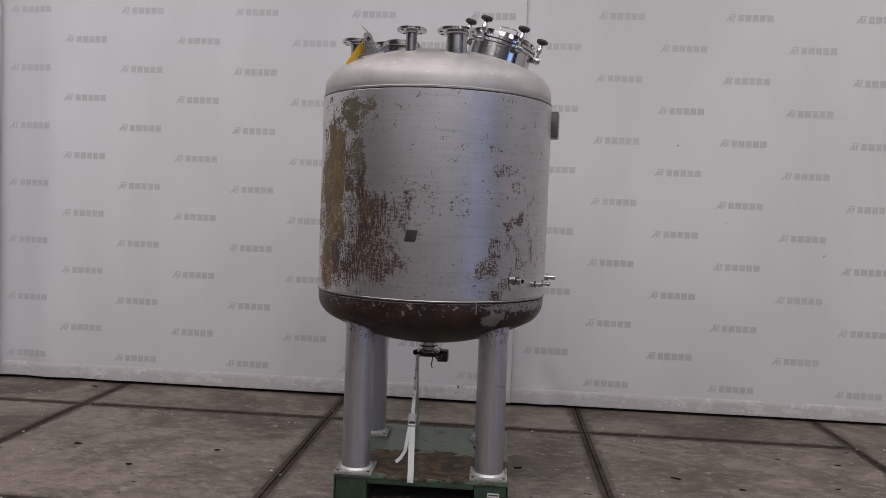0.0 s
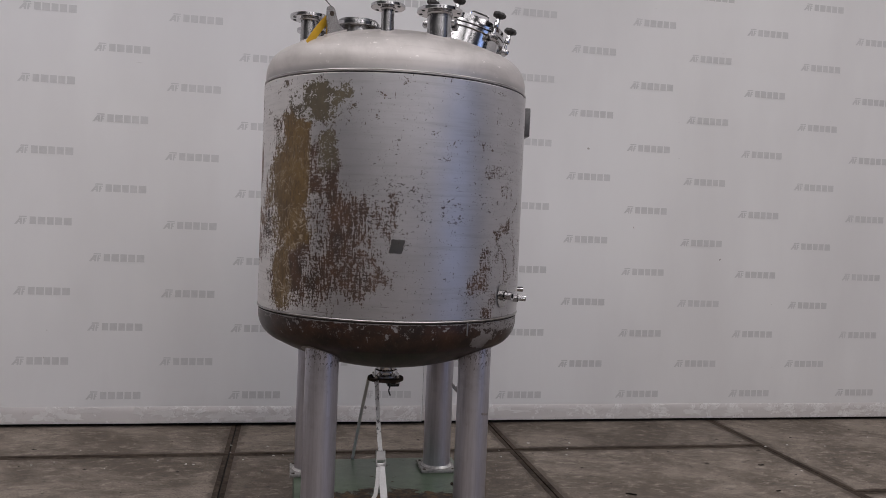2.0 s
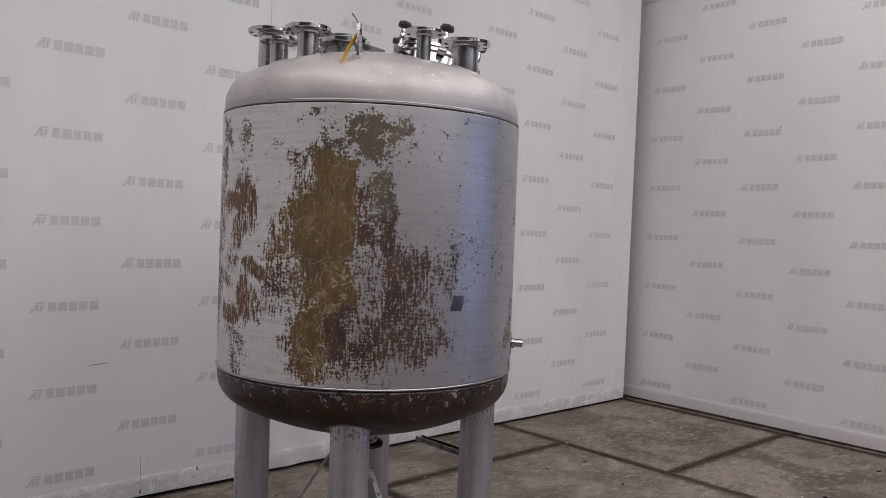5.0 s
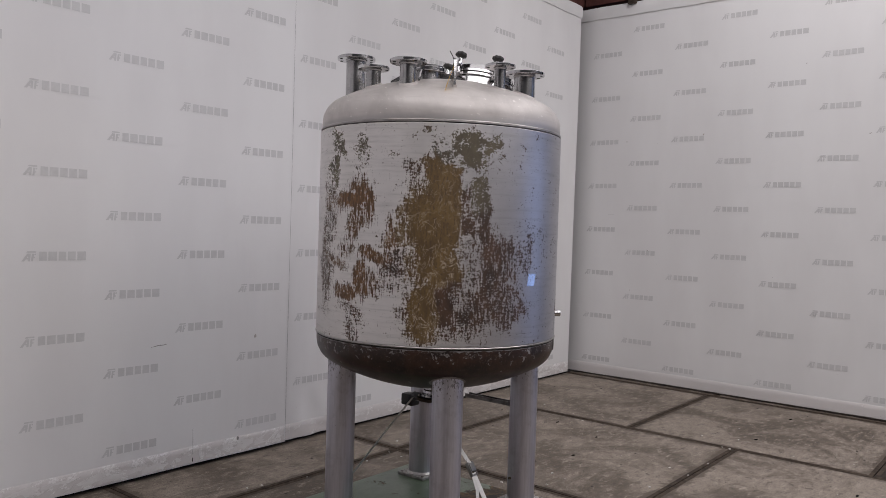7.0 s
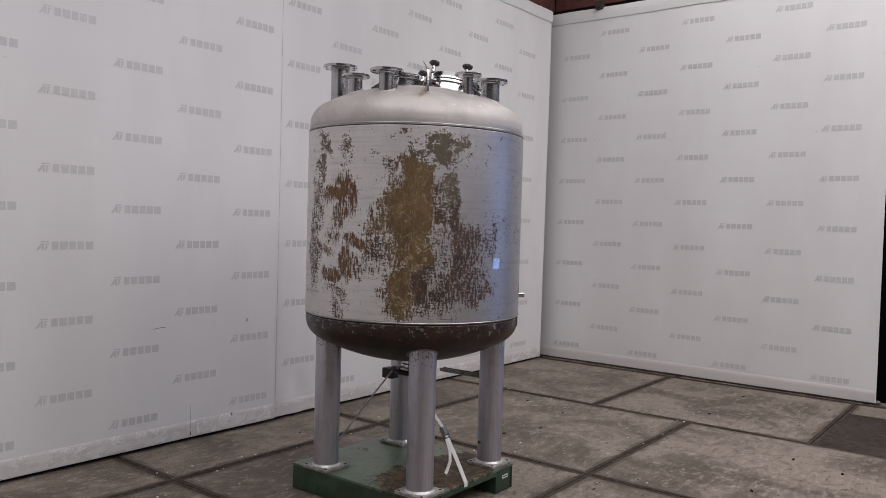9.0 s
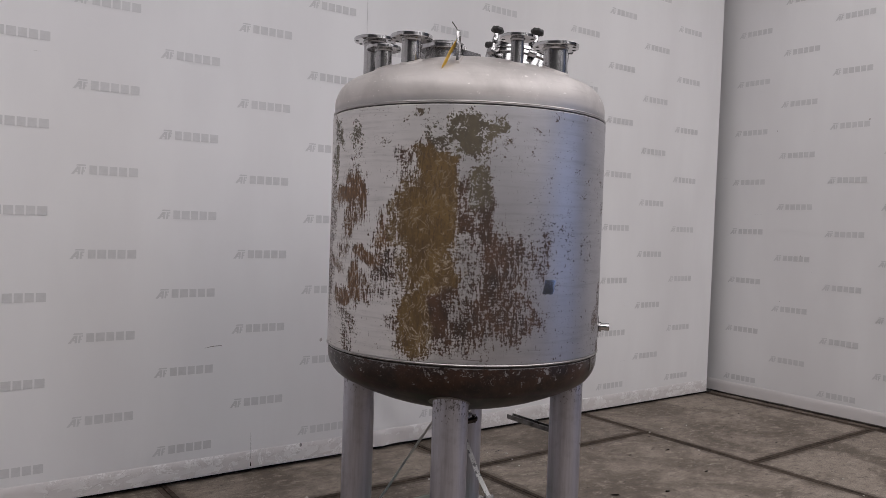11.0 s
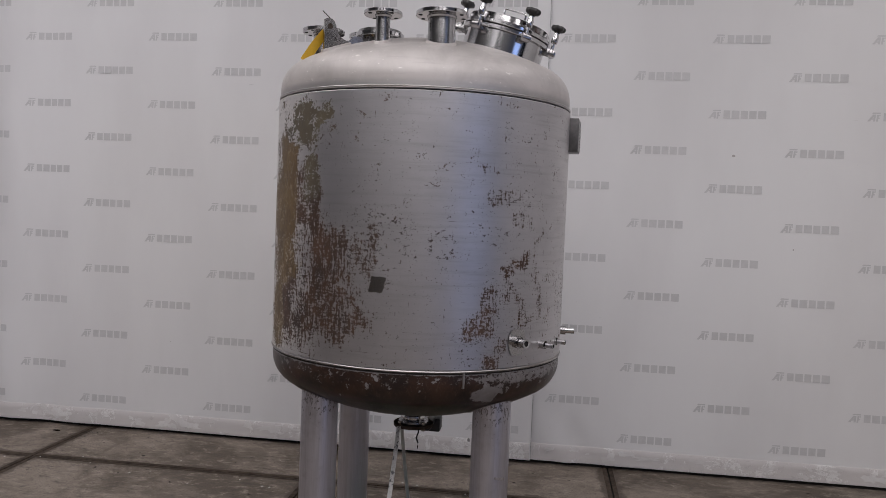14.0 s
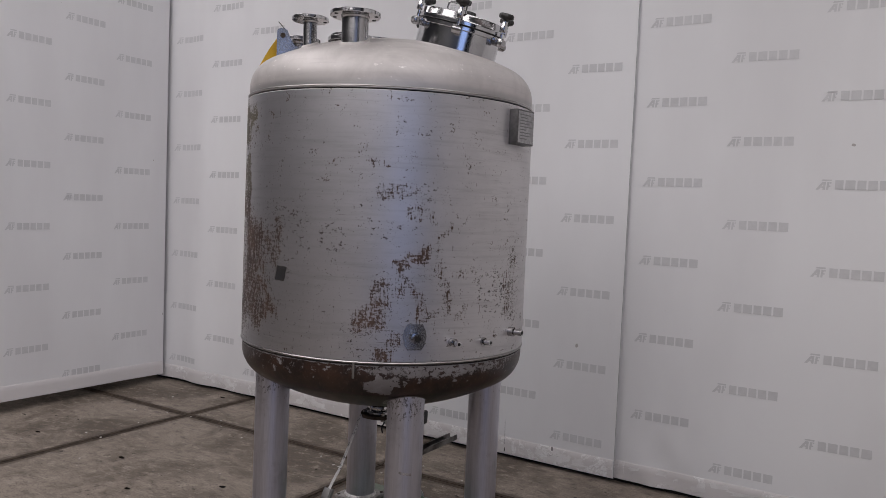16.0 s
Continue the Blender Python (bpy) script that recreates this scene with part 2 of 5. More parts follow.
    orange = n.mix(n.ramp(tall, 0.4, 0.6), (0.205, 0.103, 0.038), (0.080, 0.043, 0.023))
    under = n.mix(n.ramp(n.math("ADD", core, n.math("MULTIPLY", n.math("SUBTRACT", tone, 0.5), 0.8)), 0.25, 0.60), rust, ochre)
    under = n.mix(n.ramp(n.math("ADD", tall, n.math("MULTIPLY", n.math("SUBTRACT", fine, 0.5), 0.6)), 0.55, 0.60, 0.0, 0.65), under, (0.058, 0.034, 0.022))
    under = n.mix(n.ramp(rust_at, 0.2, 0.6, 0.0, 0.9), under, orange)
    under = n.mix(n.math("MULTIPLY", n.ramp(olive_at, 0.15, 0.45), n.ramp(core, 0.8, 0.3)), under, olive)
    under = n.mix(n.math("MULTIPLY", m_dot, n.math("SUBTRACT", 1.0, most(m_core, m_olive, m_rust, m_wear))), under, (0.052, 0.038, 0.035))
    # paint: rolled on, faintly banded, thinner and browner round the worn areas
    band = n.noise(n.join(n.math("MULTIPLY", arc, 0.5), n.math("MULTIPLY", z0, 8.0), 1.0), 5.0, 7.0, 0.72)
    blot = n.noise(flat, 3.0, 6.0, 0.65)
    paint = n.mix(n.ramp(blot, 0.3, 0.7), PAINT_LIGHT, PAINT_DARK)
    # paler and less metallic by angle: the sides' brightness put into the colour
    drift = n.math("MULTIPLY", n.math("SUBTRACT", n.noise(n.shift(flat, (7.0, 1.0, 0.0)), 4.0, 5.0, 0.65), 0.5), 0.7)
    side_pale = n.math("MAXIMUM", n.ramp(n.math("ADD", u0, drift), radians(-24), radians(-60)), n.ramp(n.math("ADD", u0, drift), radians(46), radians(82), 0.0, 0.5))
    paint = n.mix(side_pale, paint, n.mix(n.ramp(blot, 0.3, 0.7), (0.700, 0.672, 0.660), (0.620, 0.594, 0.583)))
    paint = n.mix(n.math("MULTIPLY", n.ramp(band, 0.46, 0.72), 0.40), paint, (0.300, 0.288, 0.290))
    thin = n.ramp(n.math("ADD", most(wear, core, rust_at), n.math("MULTIPLY", n.math("SUBTRACT", grain, 0.5), 3.0)), 0.26, 0.6)
    paint = n.mix(n.math("MULTIPLY", thin, 0.30), paint, (0.250, 0.210, 0.190))
    col = n.mix(bare, paint, under)
    col = n.mix(n.math("MULTIPLY", curl, n.math("MULTIPLY", n.ramp(core, 0.15, 0.5), n.ramp(z0, 1.98 - BASE, 1.5 - BASE, 0.34, 0.88))), col, (0.43, 0.36, 0.28))
    # square left by a removed sticker
    su = n.math("ABSOLUTE", n.math("SUBTRACT", n.math("ADD", u0, n.math("MULTIPLY", n.math("SUBTRACT", z0, 1.525 - BASE), -0.35)), radians(-4.9)))
    sz = n.math("ABSOLUTE", n.math("SUBTRACT", z0, 1.525 - BASE))
    jag = n.math("MULTIPLY", n.math("SUBTRACT", n.noise(flat, 30.0, 5.0, 0.7), 0.5), 1.0)
    sq = n.math("MULTIPLY", n.ramp(n.math("ADD", su, n.math("MULTIPLY", jag, 0.038)), radians(3.0), radians(2.3)), n.ramp(n.math("ADD", sz, n.math("MULTIPLY", jag, 0.022)), 0.035, 0.028))
    col = n.mix(n.math("MULTIPLY", sq, n.ramp(tone, 0.3, 0.7, 1.0, 0.8)), col, (0.42, 0.405, 0.395))
    rough = n.math("ADD", n.math("SUBTRACT", n.math("ADD", 0.37, n.math("MULTIPLY", band, 0.15)), n.math("MULTIPLY", sq, 0.30)), n.math("MULTIPLY", bare, 0.10))
    height = n.math("SUBTRACT", n.math("MULTIPLY", lump, 0.15), bare)
    return n.set(color=col, rough=rough, metal=n.math("MAXIMUM", n.math("MULTIPLY", n.math("SUBTRACT", 1.0, bare), n.math("SUBTRACT", PAINT_METAL, n.math("MULTIPLY", side_pale, 0.35))), sq), spec=0.5, normal=n.bump(height, 0.2, 0.0012))


def dish_material():
    """Dark brown varnish of the lower dish, with grey paint left near the rim."""
    n = Nodes("brown_dish")
    u, z = tank_coords(n)
    arc = n.math("MULTIPLY", u, TR)
    flat = n.join(arc, z, 0.0)
    ragged = n.noise(n.join(arc, n.math("MULTIPLY", z, 1.3), 0.0), 34.0, 8.0, 0.78, 0.4)
    rim = n.ramp(z, 1.07 - BASE, 1.18 - BASE)
    flakes = n.noise(n.join(arc, z, 6.0), 24.0, 4.0, 0.6, 0.4)
    spot = n.math("MULTIPLY", patch(n, u, z, 58, 1.145, 26, 0.030, 0.6), 0.14)
    for k in range(4):
        spot = n.math("MAXIMUM", spot, n.math("MULTIPLY", patch(n, u, z, (136.8, 46.8, -43.2, -133.2)[k], 0.915, 9, 0.05, 0.5), 0.17))
    left = n.ramp(n.math("ADD", n.math("ADD", n.math("MULTIPLY", rim, 0.13), spot), ragged), 0.685, 0.72)
    left = n.math("MAXIMUM", left, n.ramp(n.math("ADD", flakes, n.math("MULTIPLY", n.ramp(z, 1.10 - BASE, 1.165 - BASE), 0.10)), 0.70, 0.715))
    solid = n.math("ADD", patch(n, u, z, 36, 1.085, 6.6, 0.040, 0.7), n.math("MULTIPLY", n.math("SUBTRACT", n.noise(flat, 26.0, 6.0, 0.66), 0.5), n.ramp(z, 1.06 - BASE, 1.12 - BASE, 2.2, 4.6)))
    left = n.math("MAXIMUM", left, n.ramp(solid, 0.50, 0.54))
    edge = n.math("ADD", n.ramp(z, 1.158 - BASE, 1.176 - BASE), n.math("MULTIPLY", n.math("SUBTRACT", n.noise(n.join(arc, n.math("MULTIPLY", z, 2.0), 2.0), 18.0, 7.0, 0.7), 0.5), 3.2))
    left = n.math("MAXIMUM", left, n.ramp(edge, 0.72, 0.80))
    tone = n.noise(flat, 8.0, 6.0, 0.7)
    brown = n.mix(n.ramp(tone, 0.35, 0.65), (0.038, 0.017, 0.0105), (0.011, 0.0065, 0.0058))
    speck = n.noise(n.scale(flat, (1.4, 0.8, 1)), 52.0, 7.0, 0.8, 0.3)
    brown = n.mix(n.ramp(speck, 0.54, 0.64, 0.0, 0.42), brown, (0.105, 0.074, 0.060))
    col = n.mix(n.math("MULTIPLY", left, 0.9), brown, n.mix(n.ramp(tone, 0.4, 0.6), (0.235, 0.224, 0.228), (0.180, 0.164, 0.160)))
    return n.set(color=col, rough=n.math("ADD", 0.26, n.math("MULTIPLY", tone, 0.2)), spec=0.45, normal=n.bump(left, 0.3, 0.0015))


def dome_material():
    """Pickled stainless steel, dull, with water stains."""
    n = Nodes("dull_stainless")
    u, z = tank_coords(n)
    co = n.coord()
    ring = n.noise(n.join(n.math("MULTIPLY", u, 1.2), n.math("MULTIPLY", z, 26.0), 0.0), 2.4, 6.0, 0.7)
    blot = n.noise(co, 5.0, 6.0, 0.65, 0.4)
    col = n.mix(n.ramp(blot, 0.35, 0.72), (0.56, 0.525, 0.506), (0.44, 0.410, 0.394))
    col = n.mix(n.math("MULTIPLY", n.ramp(ring, 0.5, 0.72), 0.4), col, (0.40, 0.372, 0.360))
    chips = n.noise(n.scale(co, (1, 1, 2)), 30.0, 4.0, 0.66)
    col = n.mix(n.ramp(chips, 0.655, 0.685, 0.0, 0.8), col, (0.78, 0.75, 0.72))
    # band above the seam: its dim reflection put into colour and metal
    foot = n.ramp(z, 2.350 - BASE, 2.325 - BASE)
    col = n.mix(n.math("MULTIPLY", foot, 0.6), col, (0.40, 0.385, 0.385))
    return n.set(color=col, metal=n.math("ADD", 0.36, n.math("MULTIPLY", foot, 0.5)), rough=n.math("ADD", 0.44, n.math("MULTIPLY", blot, 0.16)), normal=n.bump(ring, 0.08, 0.001))


def deck_material():
    """Green paint on the steel pallet, rusted through in the middle of the deck."""
    n = Nodes("green_paint_rusted")
    geo = n.coord()
    x, y, z = n.split(geo)
    rag = n.noise(geo, 8.0, 8.0, 0.68, 0.6)
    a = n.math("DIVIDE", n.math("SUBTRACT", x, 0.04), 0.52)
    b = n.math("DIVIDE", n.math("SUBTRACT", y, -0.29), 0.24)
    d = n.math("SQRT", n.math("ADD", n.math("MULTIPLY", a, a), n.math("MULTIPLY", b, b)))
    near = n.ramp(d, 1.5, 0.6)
    rusty = n.ramp(n.math("ADD", n.math("MULTIPLY", near, 0.33), rag), 0.62, 0.67)
    tone = n.noise(geo, 18.0, 6.0, 0.7)
    green = n.mix(n.ramp(tone, 0.3, 0.7), (0.080, 0.120, 0.073), (0.114, 0.158, 0.102))
    brown = n.mix(n.ramp(tone, 0.35, 0.65), (0.128, 0.078, 0.036), (0.034, 0.023, 0.016))
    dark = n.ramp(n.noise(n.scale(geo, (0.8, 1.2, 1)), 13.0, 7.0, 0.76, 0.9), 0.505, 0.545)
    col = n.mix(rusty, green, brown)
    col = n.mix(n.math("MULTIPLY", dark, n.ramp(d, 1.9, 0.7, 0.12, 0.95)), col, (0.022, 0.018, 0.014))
    return n.set(color=col, rough=n.math("ADD", 0.30, n.math("MULTIPLY", rusty, 0.4)), normal=n.bump(n.math("ADD", rag, rusty), 0.4, 0.003))


def leg_material():
    """Grey painted tube, streaked, scraped dark near its top."""
    n = Nodes("leg_grey")
    co = n.coord()
    x, y, z = n.split(co)
    streak = n.noise(n.scale(co, (14, 14, 0.8)), 5.0, 6.0, 0.7)
    blot = n.noise(co, 7.0, 6.0, 0.65)
    scrape = n.noise(n.scale(co, (1, 1, 0.5)), 95.0, 7.0, 0.74, 0.2)
    col = n.mix(n.ramp(streak, 0.35, 0.7), (0.565, 0.558, 0.618), (0.470, 0.463, 0.510))
    col = n.mix(n.math("MULTIPLY", n.ramp(blot, 0.5, 0.7), 0.25), col, (0.17, 0.16, 0.165))
    high = n.ramp(z, 0.66, 0.84)
    col = n.mix(n.ramp(n.math("ADD", scrape, n.math("MULTIPLY", high, 0.15)), 0.66, 0.71, 0.0, 0.75), col, (0.075, 0.062, 0.055))
    return n.set(color=col, rough=n.math("ADD", 0.30, n.math("MULTIPLY", streak, 0.16)), metal=0.90, normal=n.bump(streak, 0.03, 0.001))


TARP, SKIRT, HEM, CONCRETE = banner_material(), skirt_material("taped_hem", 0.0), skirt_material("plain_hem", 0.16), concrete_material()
SHELL, DISH, DOME, DECK = shell_material(), dish_material(), dome_material(), deck_material()
STEEL = metal("brushed_stainless", (0.47, 0.46, 0.46), 0.25)
POLISHED = metal("polished_stainless", (0.58, 0.575, 0.58), 0.15, 0.08, (6, 6, 40))
BEAD = metal("weld_bead", (0.46, 0.445, 0.435), 0.36)
LEG = leg_material()
CHANNEL = metal("channel_steel", (0.30, 0.29, 0.285), 0.30, 0.4)
WORN = plain("worn_base_plate", (0.31, 0.298, 0.284), 0.5, 0.5, 45.0, 0.3)
GROUND = plain("ground_weld", (0.60, 0.585, 0.57), 0.4, 0.25, 60.0, 0.5)
PAD = plain("smeared_pad", (0.26, 0.24, 0.235), 0.42, 0.75, 30.0, 0.4)
JOINT = plain("joint_steel", (0.060, 0.046, 0.036), 0.85, 0.6, 25.0, 0.0, 0.3, 0.15)
# joint filler; also stands in for shade inside gaps, grooves and bores
FILLERSHADE = plain("filler_and_shade", (0.018, 0.016, 0.015), 0.9, 0.3)
DARKSLAB = plain("dark_slab", (0.050, 0.040, 0.033), 0.8, 0.5, 14.0, 0.0, 0.3, 0.15)
# pallet sides: the deck's green, with their shade put into the colour
SIDE = plain("shaded_green_paint", (0.027, 0.052, 0.030), 0.5, 0.5, 14.0)
BLACK = plain("black_plastic", (0.011, 0.011, 0.013), 0.45, 0.3, 40.0)
KNOB = plain("knob_bakelite", (0.022, 0.020, 0.019), 0.42, 0.3, 60.0)
YELLOW = plain("yellow_tag", (0.62, 0.37, 0.02), 0.45, 0.12, 30.0)
WEB = plain("white_webbing", (0.60, 0.59, 0.58), 0.75, 0.12, 120.0)


def printed_webbing():
    """White webbing with short dark printed dashes along it."""
    n = Nodes("printed_webbing")
    co = n.coord()
    weave = n.noise(co, 140.0, 3.0)
    dash = n.noise(n.scale(co, (1, 1, 1)), 60.0, 3.0, 0.6, 0.3)
    col = n.mix(n.ramp(weave, 0.35, 0.65), (0.56, 0.55, 0.54), (0.66, 0.65, 0.64))
    col = n.mix(n.ramp(dash, 0.56, 0.60, 0.0, 0.85), col, (0.09, 0.09, 0.10))
    return n.set(color=col, rough=0.75, normal=n.bump(weave, 0.2, 0.001))


def tape_material():
    """Clear and white packing tape, wrinkled, dirty along its wrinkles."""
    n = Nodes("packing_tape")
    co = n.coord()
    info = n.node("ShaderNodeObjectInfo").outputs["Random"]
    wrinkle = n.noise(n.scale(co, (1.0, 1.0, 1.6)), 26.0, 6.0, 0.68, 1.2)
    ridge = n.math("ABSOLUTE", n.math("SUBTRACT", wrinkle, 0.5))
    col = n.mix(n.ramp(n.noise(co, 9.0, 4.0), 0.35, 0.65), (0.80, 0.79, 0.785), (0.71, 0.69, 0.685))
    col = n.mix(n.math("MULTIPLY", info, 0.55), col, (0.62, 0.59, 0.585))
    col = n.mix(n.ramp(ridge, 0.010, 0.003, 0.0, 0.30), col, (0.48, 0.44, 0.42))
    return n.set(color=col, rough=0.42, spec=0.4, normal=n.bump(ridge, 0.12, 0.004))


WEBPRINT, TAPE = printed_webbing(), tape_material()
PRINT = plain("grey_print", (0.575, 0.57, 0.575), 0.6, 0.06, 30.0, 0.0, 0.0)
HALL = plain("hall_wall", (0.16, 0.16, 0.165), 0.8, 0.15, 3.0)
ROOF = plain("roof_sheet", (0.32, 0.32, 0.32), 0.8, 0.15, 3.0)
RUSTBEAM = plain("red_primer_beam", (0.10, 0.035, 0.028), 0.7, 0.3, 12.0)
GAPSHEET = plain("dark_gap_sheet", (0.004, 0.004, 0.004), 0.9, 0.3, 12.0, 0.0, 0.1, 0.05)
SEAMGREY = plain("seam_grey", (0.24, 0.23, 0.23), 0.7, 0.2, 12.0)
PAPER = plain("label_paper", (0.66, 0.65, 0.63), 0.6, 0.08, 30.0)
PLATE = plain("engraved_plate", (0.20, 0.195, 0.19), 0.4, 0.12, 40.0, 0.6)
ETCHED = plain("etched_plate", (0.36, 0.35, 0.35), 0.45, 0.35, 60.0, 0.4)
FAINT = plain("faint_text", (0.17, 0.165, 0.165), 0.6, 0.3, 90.0)
BRACKET = plain("bracket_steel", (0.11, 0.105, 0.105), 0.4, 0.3, 40.0, 0.5)
INK = plain("engraved_text", (0.06, 0.058, 0.055), 0.6, 0.1)
DULL = plain("dull_steel_rod", (0.16, 0.145, 0.135), 0.55, 0.3, 30.0, 0.3)
CRUMB = plain("pale_crumb", (0.55, 0.53, 0.50), 0.8, 0.3, 30.0)
FLAKE = plain("black_flake", (0.010, 0.008, 0.007), 0.9, 0.4, 60.0, 0.0, 0.3, 0.1)
CHIP = plain("debris", (0.05, 0.042, 0.036), 0.8, 0.5, 30.0)


# ---- building helpers ----
def mesh_of(name, bm, *materials, smooth=True):
    bmesh.ops.recalc_face_normals(bm, faces=bm.faces)
    me = bpy.data.meshes.new(name)
    bm.to_mesh(me)
    bm.free()
    for m in materials:
        me.materials.append(m)
    for p in me.polygons:
        p.use_smooth = smooth
    if smooth:
        me.set_sharp_from_angle(angle=radians(38))
    return me


def part(name, bm, material, parent, label="", smooth=True):
    ob = new(name, mesh_of(name, bm, material, smooth=smooth))
    ob.parent = parent
    return tagged(ob, label)


def thing(name, at, label, category, group="", kind=""):
    ob = new(name)
    ob.location = at
    ob.empty_display_size = 0.1
    return tagged(ob, label, category, group, kind)


def box(bm, x0, y0, z0, x1, y1, z1, bevel=0.0, m=None):
    made = bmesh.ops.create_cube(bm, size=1.0)["verts"]
    for v in made:
        v.co = Vector(((x0 + x1) / 2 + v.co.x * (x1 - x0), (y0 + y1) / 2 + v.co.y * (y1 - y0), (z0 + z1) / 2 + v.co.z * (z1 - z0)))
    if bevel:
        edges = {e for v in made for e in v.link_edges}
        faces = bmesh.ops.bevel(bm, geom=list(edges), offset=bevel, segments=2, profile=0.6, affect="EDGES")["faces"]
        made = list({v for f in faces for v in f.verts} | {v for v in made if v.is_valid})
    if m:
        for v in made:
            v.co = m @ v.co
    return bm


def lathe(bm, profile, seg=48, m=None):
    """Turn (radius, height) pairs round z. A zero radius closes the end."""
    rings = []
    for r, z in profile:
        if r < 1e-6:
            rings.append([bm.verts.new((0, 0, z))])
        else:
            rings.append([bm.verts.new((r * math.cos(2 * math.pi * i / seg), r * math.sin(2 * math.pi * i / seg), z)) for i in range(seg)])
    for a, b in zip(rings, rings[1:]):
        for i in range(seg):
            j = (i + 1) % seg
            if len(a) == 1 and len(b) == 1:
                continue
            if len(a) == 1:
                bm.faces.new((a[0], b[i], b[j]))
            elif len(b) == 1:
                bm.faces.new((a[i], b[0], a[j]))
            else:
                bm.faces.new((a[i], b[i], b[j], a[j]))
    if m:
        for ring in rings:
            for v in ring:
                v.co = m @ v.co
    return bm


def tube(bm, points, r, seg=10, flat=None):
    """A bar along points; flat=(width, thickness) makes a strap whose width lies along the given side vector."""
    pts = [Vector(p) for p in points]
    rows = []
    for i, p in enumerate(pts):
        d = (pts[min(i + 1, len(pts) - 1)] - pts[max(i - 1, 0)]).normalized()
        if flat:
            side = Vector(flat[2]).normalized()
            up = d.cross(side).normalized()
            side = up.cross(d).normalized()
            w, t = flat[0] / 2, flat[1] / 2
            ring = [p + side * a * w + up * b * t for a, b in ((-1, -1), (1, -1), (1, 1), (-1, 1))]
        else:
            side = d.orthogonal().normalized()
            up = d.cross(side)
            ring = [p + (side * math.cos(2 * math.pi * k / seg) + up * math.sin(2 * math.pi * k / seg)) * r for k in range(seg)]
        if rows and not flat:
            prev = rows[-1]
            shift = min(range(seg), key=lambda s: (ring[s] - p - (prev[0].co - pts[i - 1])).length)
            ring = ring[shift:] + ring[:shift]
        rows.append([bm.verts.new(c) for c in ring])
    n = len(rows[0])
    for a, b in zip(rows, rows[1:]):
        for k in range(n):
            bm.faces.new((a[k], b[k], b[(k + 1) % n], a[(k + 1) % n]))
    bm.faces.new(rows[0][::-1])
    bm.faces.new(rows[-1])
    return bm


def prism(bm, outline, thick, m):
    """A flat plate of the given outline (x, z pairs), thick along y, placed by m."""
    a = [bm.verts.new(m @ Vector((x, -thick / 2, z))) for x, z in outline]
    b = [bm.verts.new(m @ Vector((x, thick / 2, z))) for x, z in outline]
    bm.faces.new(a)
    bm.faces.new(b[::-1])
    for i in range(len(a)):
        j = (i + 1) % len(a)
        bm.faces.new((a[i], b[i], b[j], a[j]))
    return bm


def bm_new():
    return bmesh.new()


# ---- hall ----
def slab_wall(name, x0, y0, z0, x1, y1, z1, material, label):
    ob = new(name, mesh_of(name, box(bm_new(), x0, y0, z0, x1, y1, z1), material, smooth=False))
    return tagged(ob, label, "wall", kind="structure")


slab_wall("wall_north", -10, 8.6, -0.1, 10, 8.8, 7, HALL, "plain grey wall of the hall behind the tarpaulin")
# unseen wall added to keep stray lamp light from under the tarpaulin
slab_wall("light_block_behind_sheet", -4.62, 4.3, -0.1, -4.50, 8.6, 7, HALL, "plain grey wall added behind the side tarpaulin to keep its gap dark")
slab_wall("wall_south", -10, -9.2, -0.1, 10, -9, 7, HALL, "plain grey wall closing the hall")
slab_wall("wall_west", -10.2, -9.2, -0.1, -10, 8.8, 7, HALL, "plain grey wall closing the hall")
slab_wall("wall_east", 10, -9.2, -0.1, 10.2, 8.8, 7, HALL, "plain grey wall closing the hall")
roof = new("ceiling", mesh_of("ceiling", box(bm_new(), -10.2, -9.2, 7, 10.2, 8.8, 7.2), ROOF, smooth=False))
tagged(roof, "plain grey roof of the hall", "ceiling", kind="structure")

BACK, RIGHT, SEAM = 7.312, 5.19, 0.531


def swell(kind, s, z):
    """How far a hanging sheet stands out from its plane, s metres along it."""
    out = 0.012 * noise.noise(Vector((s * 0.55, z * 0.22, 3.0 + kind * 7))) + 0.004 * noise.noise(Vector((s * 1.9, z * 0.5, kind * 5.0)))
    if kind == 0:
        fold = max(0.0, 1.0 - abs(s + 3.75) / 1.1)
        out += 0.018 * fold * math.sin((s + 4.33) * 11.0)
    if kind == 1:
        out += 0.010 * math.sin((s - SEAM) * 13.0 + z * 0.8) * max(0.0, 1.0 - (s - SEAM) / 0.6) ** 2 * max(0.0, 1.0 - z / 3.4)
        near = max(0.0, 1.0 - abs(s - 0.80) / 0.5) ** 0.6 * max(0.0, 1.0 - z / 0.62)
        out += near * (0.007 * math.sin(s * 17.0 + z * 14.0) + 0.014 * noise.noise(Vector((s * 7.0, z * 5.0, 1.0))))
    if kind == 2:
        fold = max(0.0, 1.0 - abs(s - 6.9) / 0.6)
        out += 0.006 * fold * math.sin(s * 9.0)
        out += 0.020 * max(0.0, 1.0 - z / 0.30) ** 2
    return out


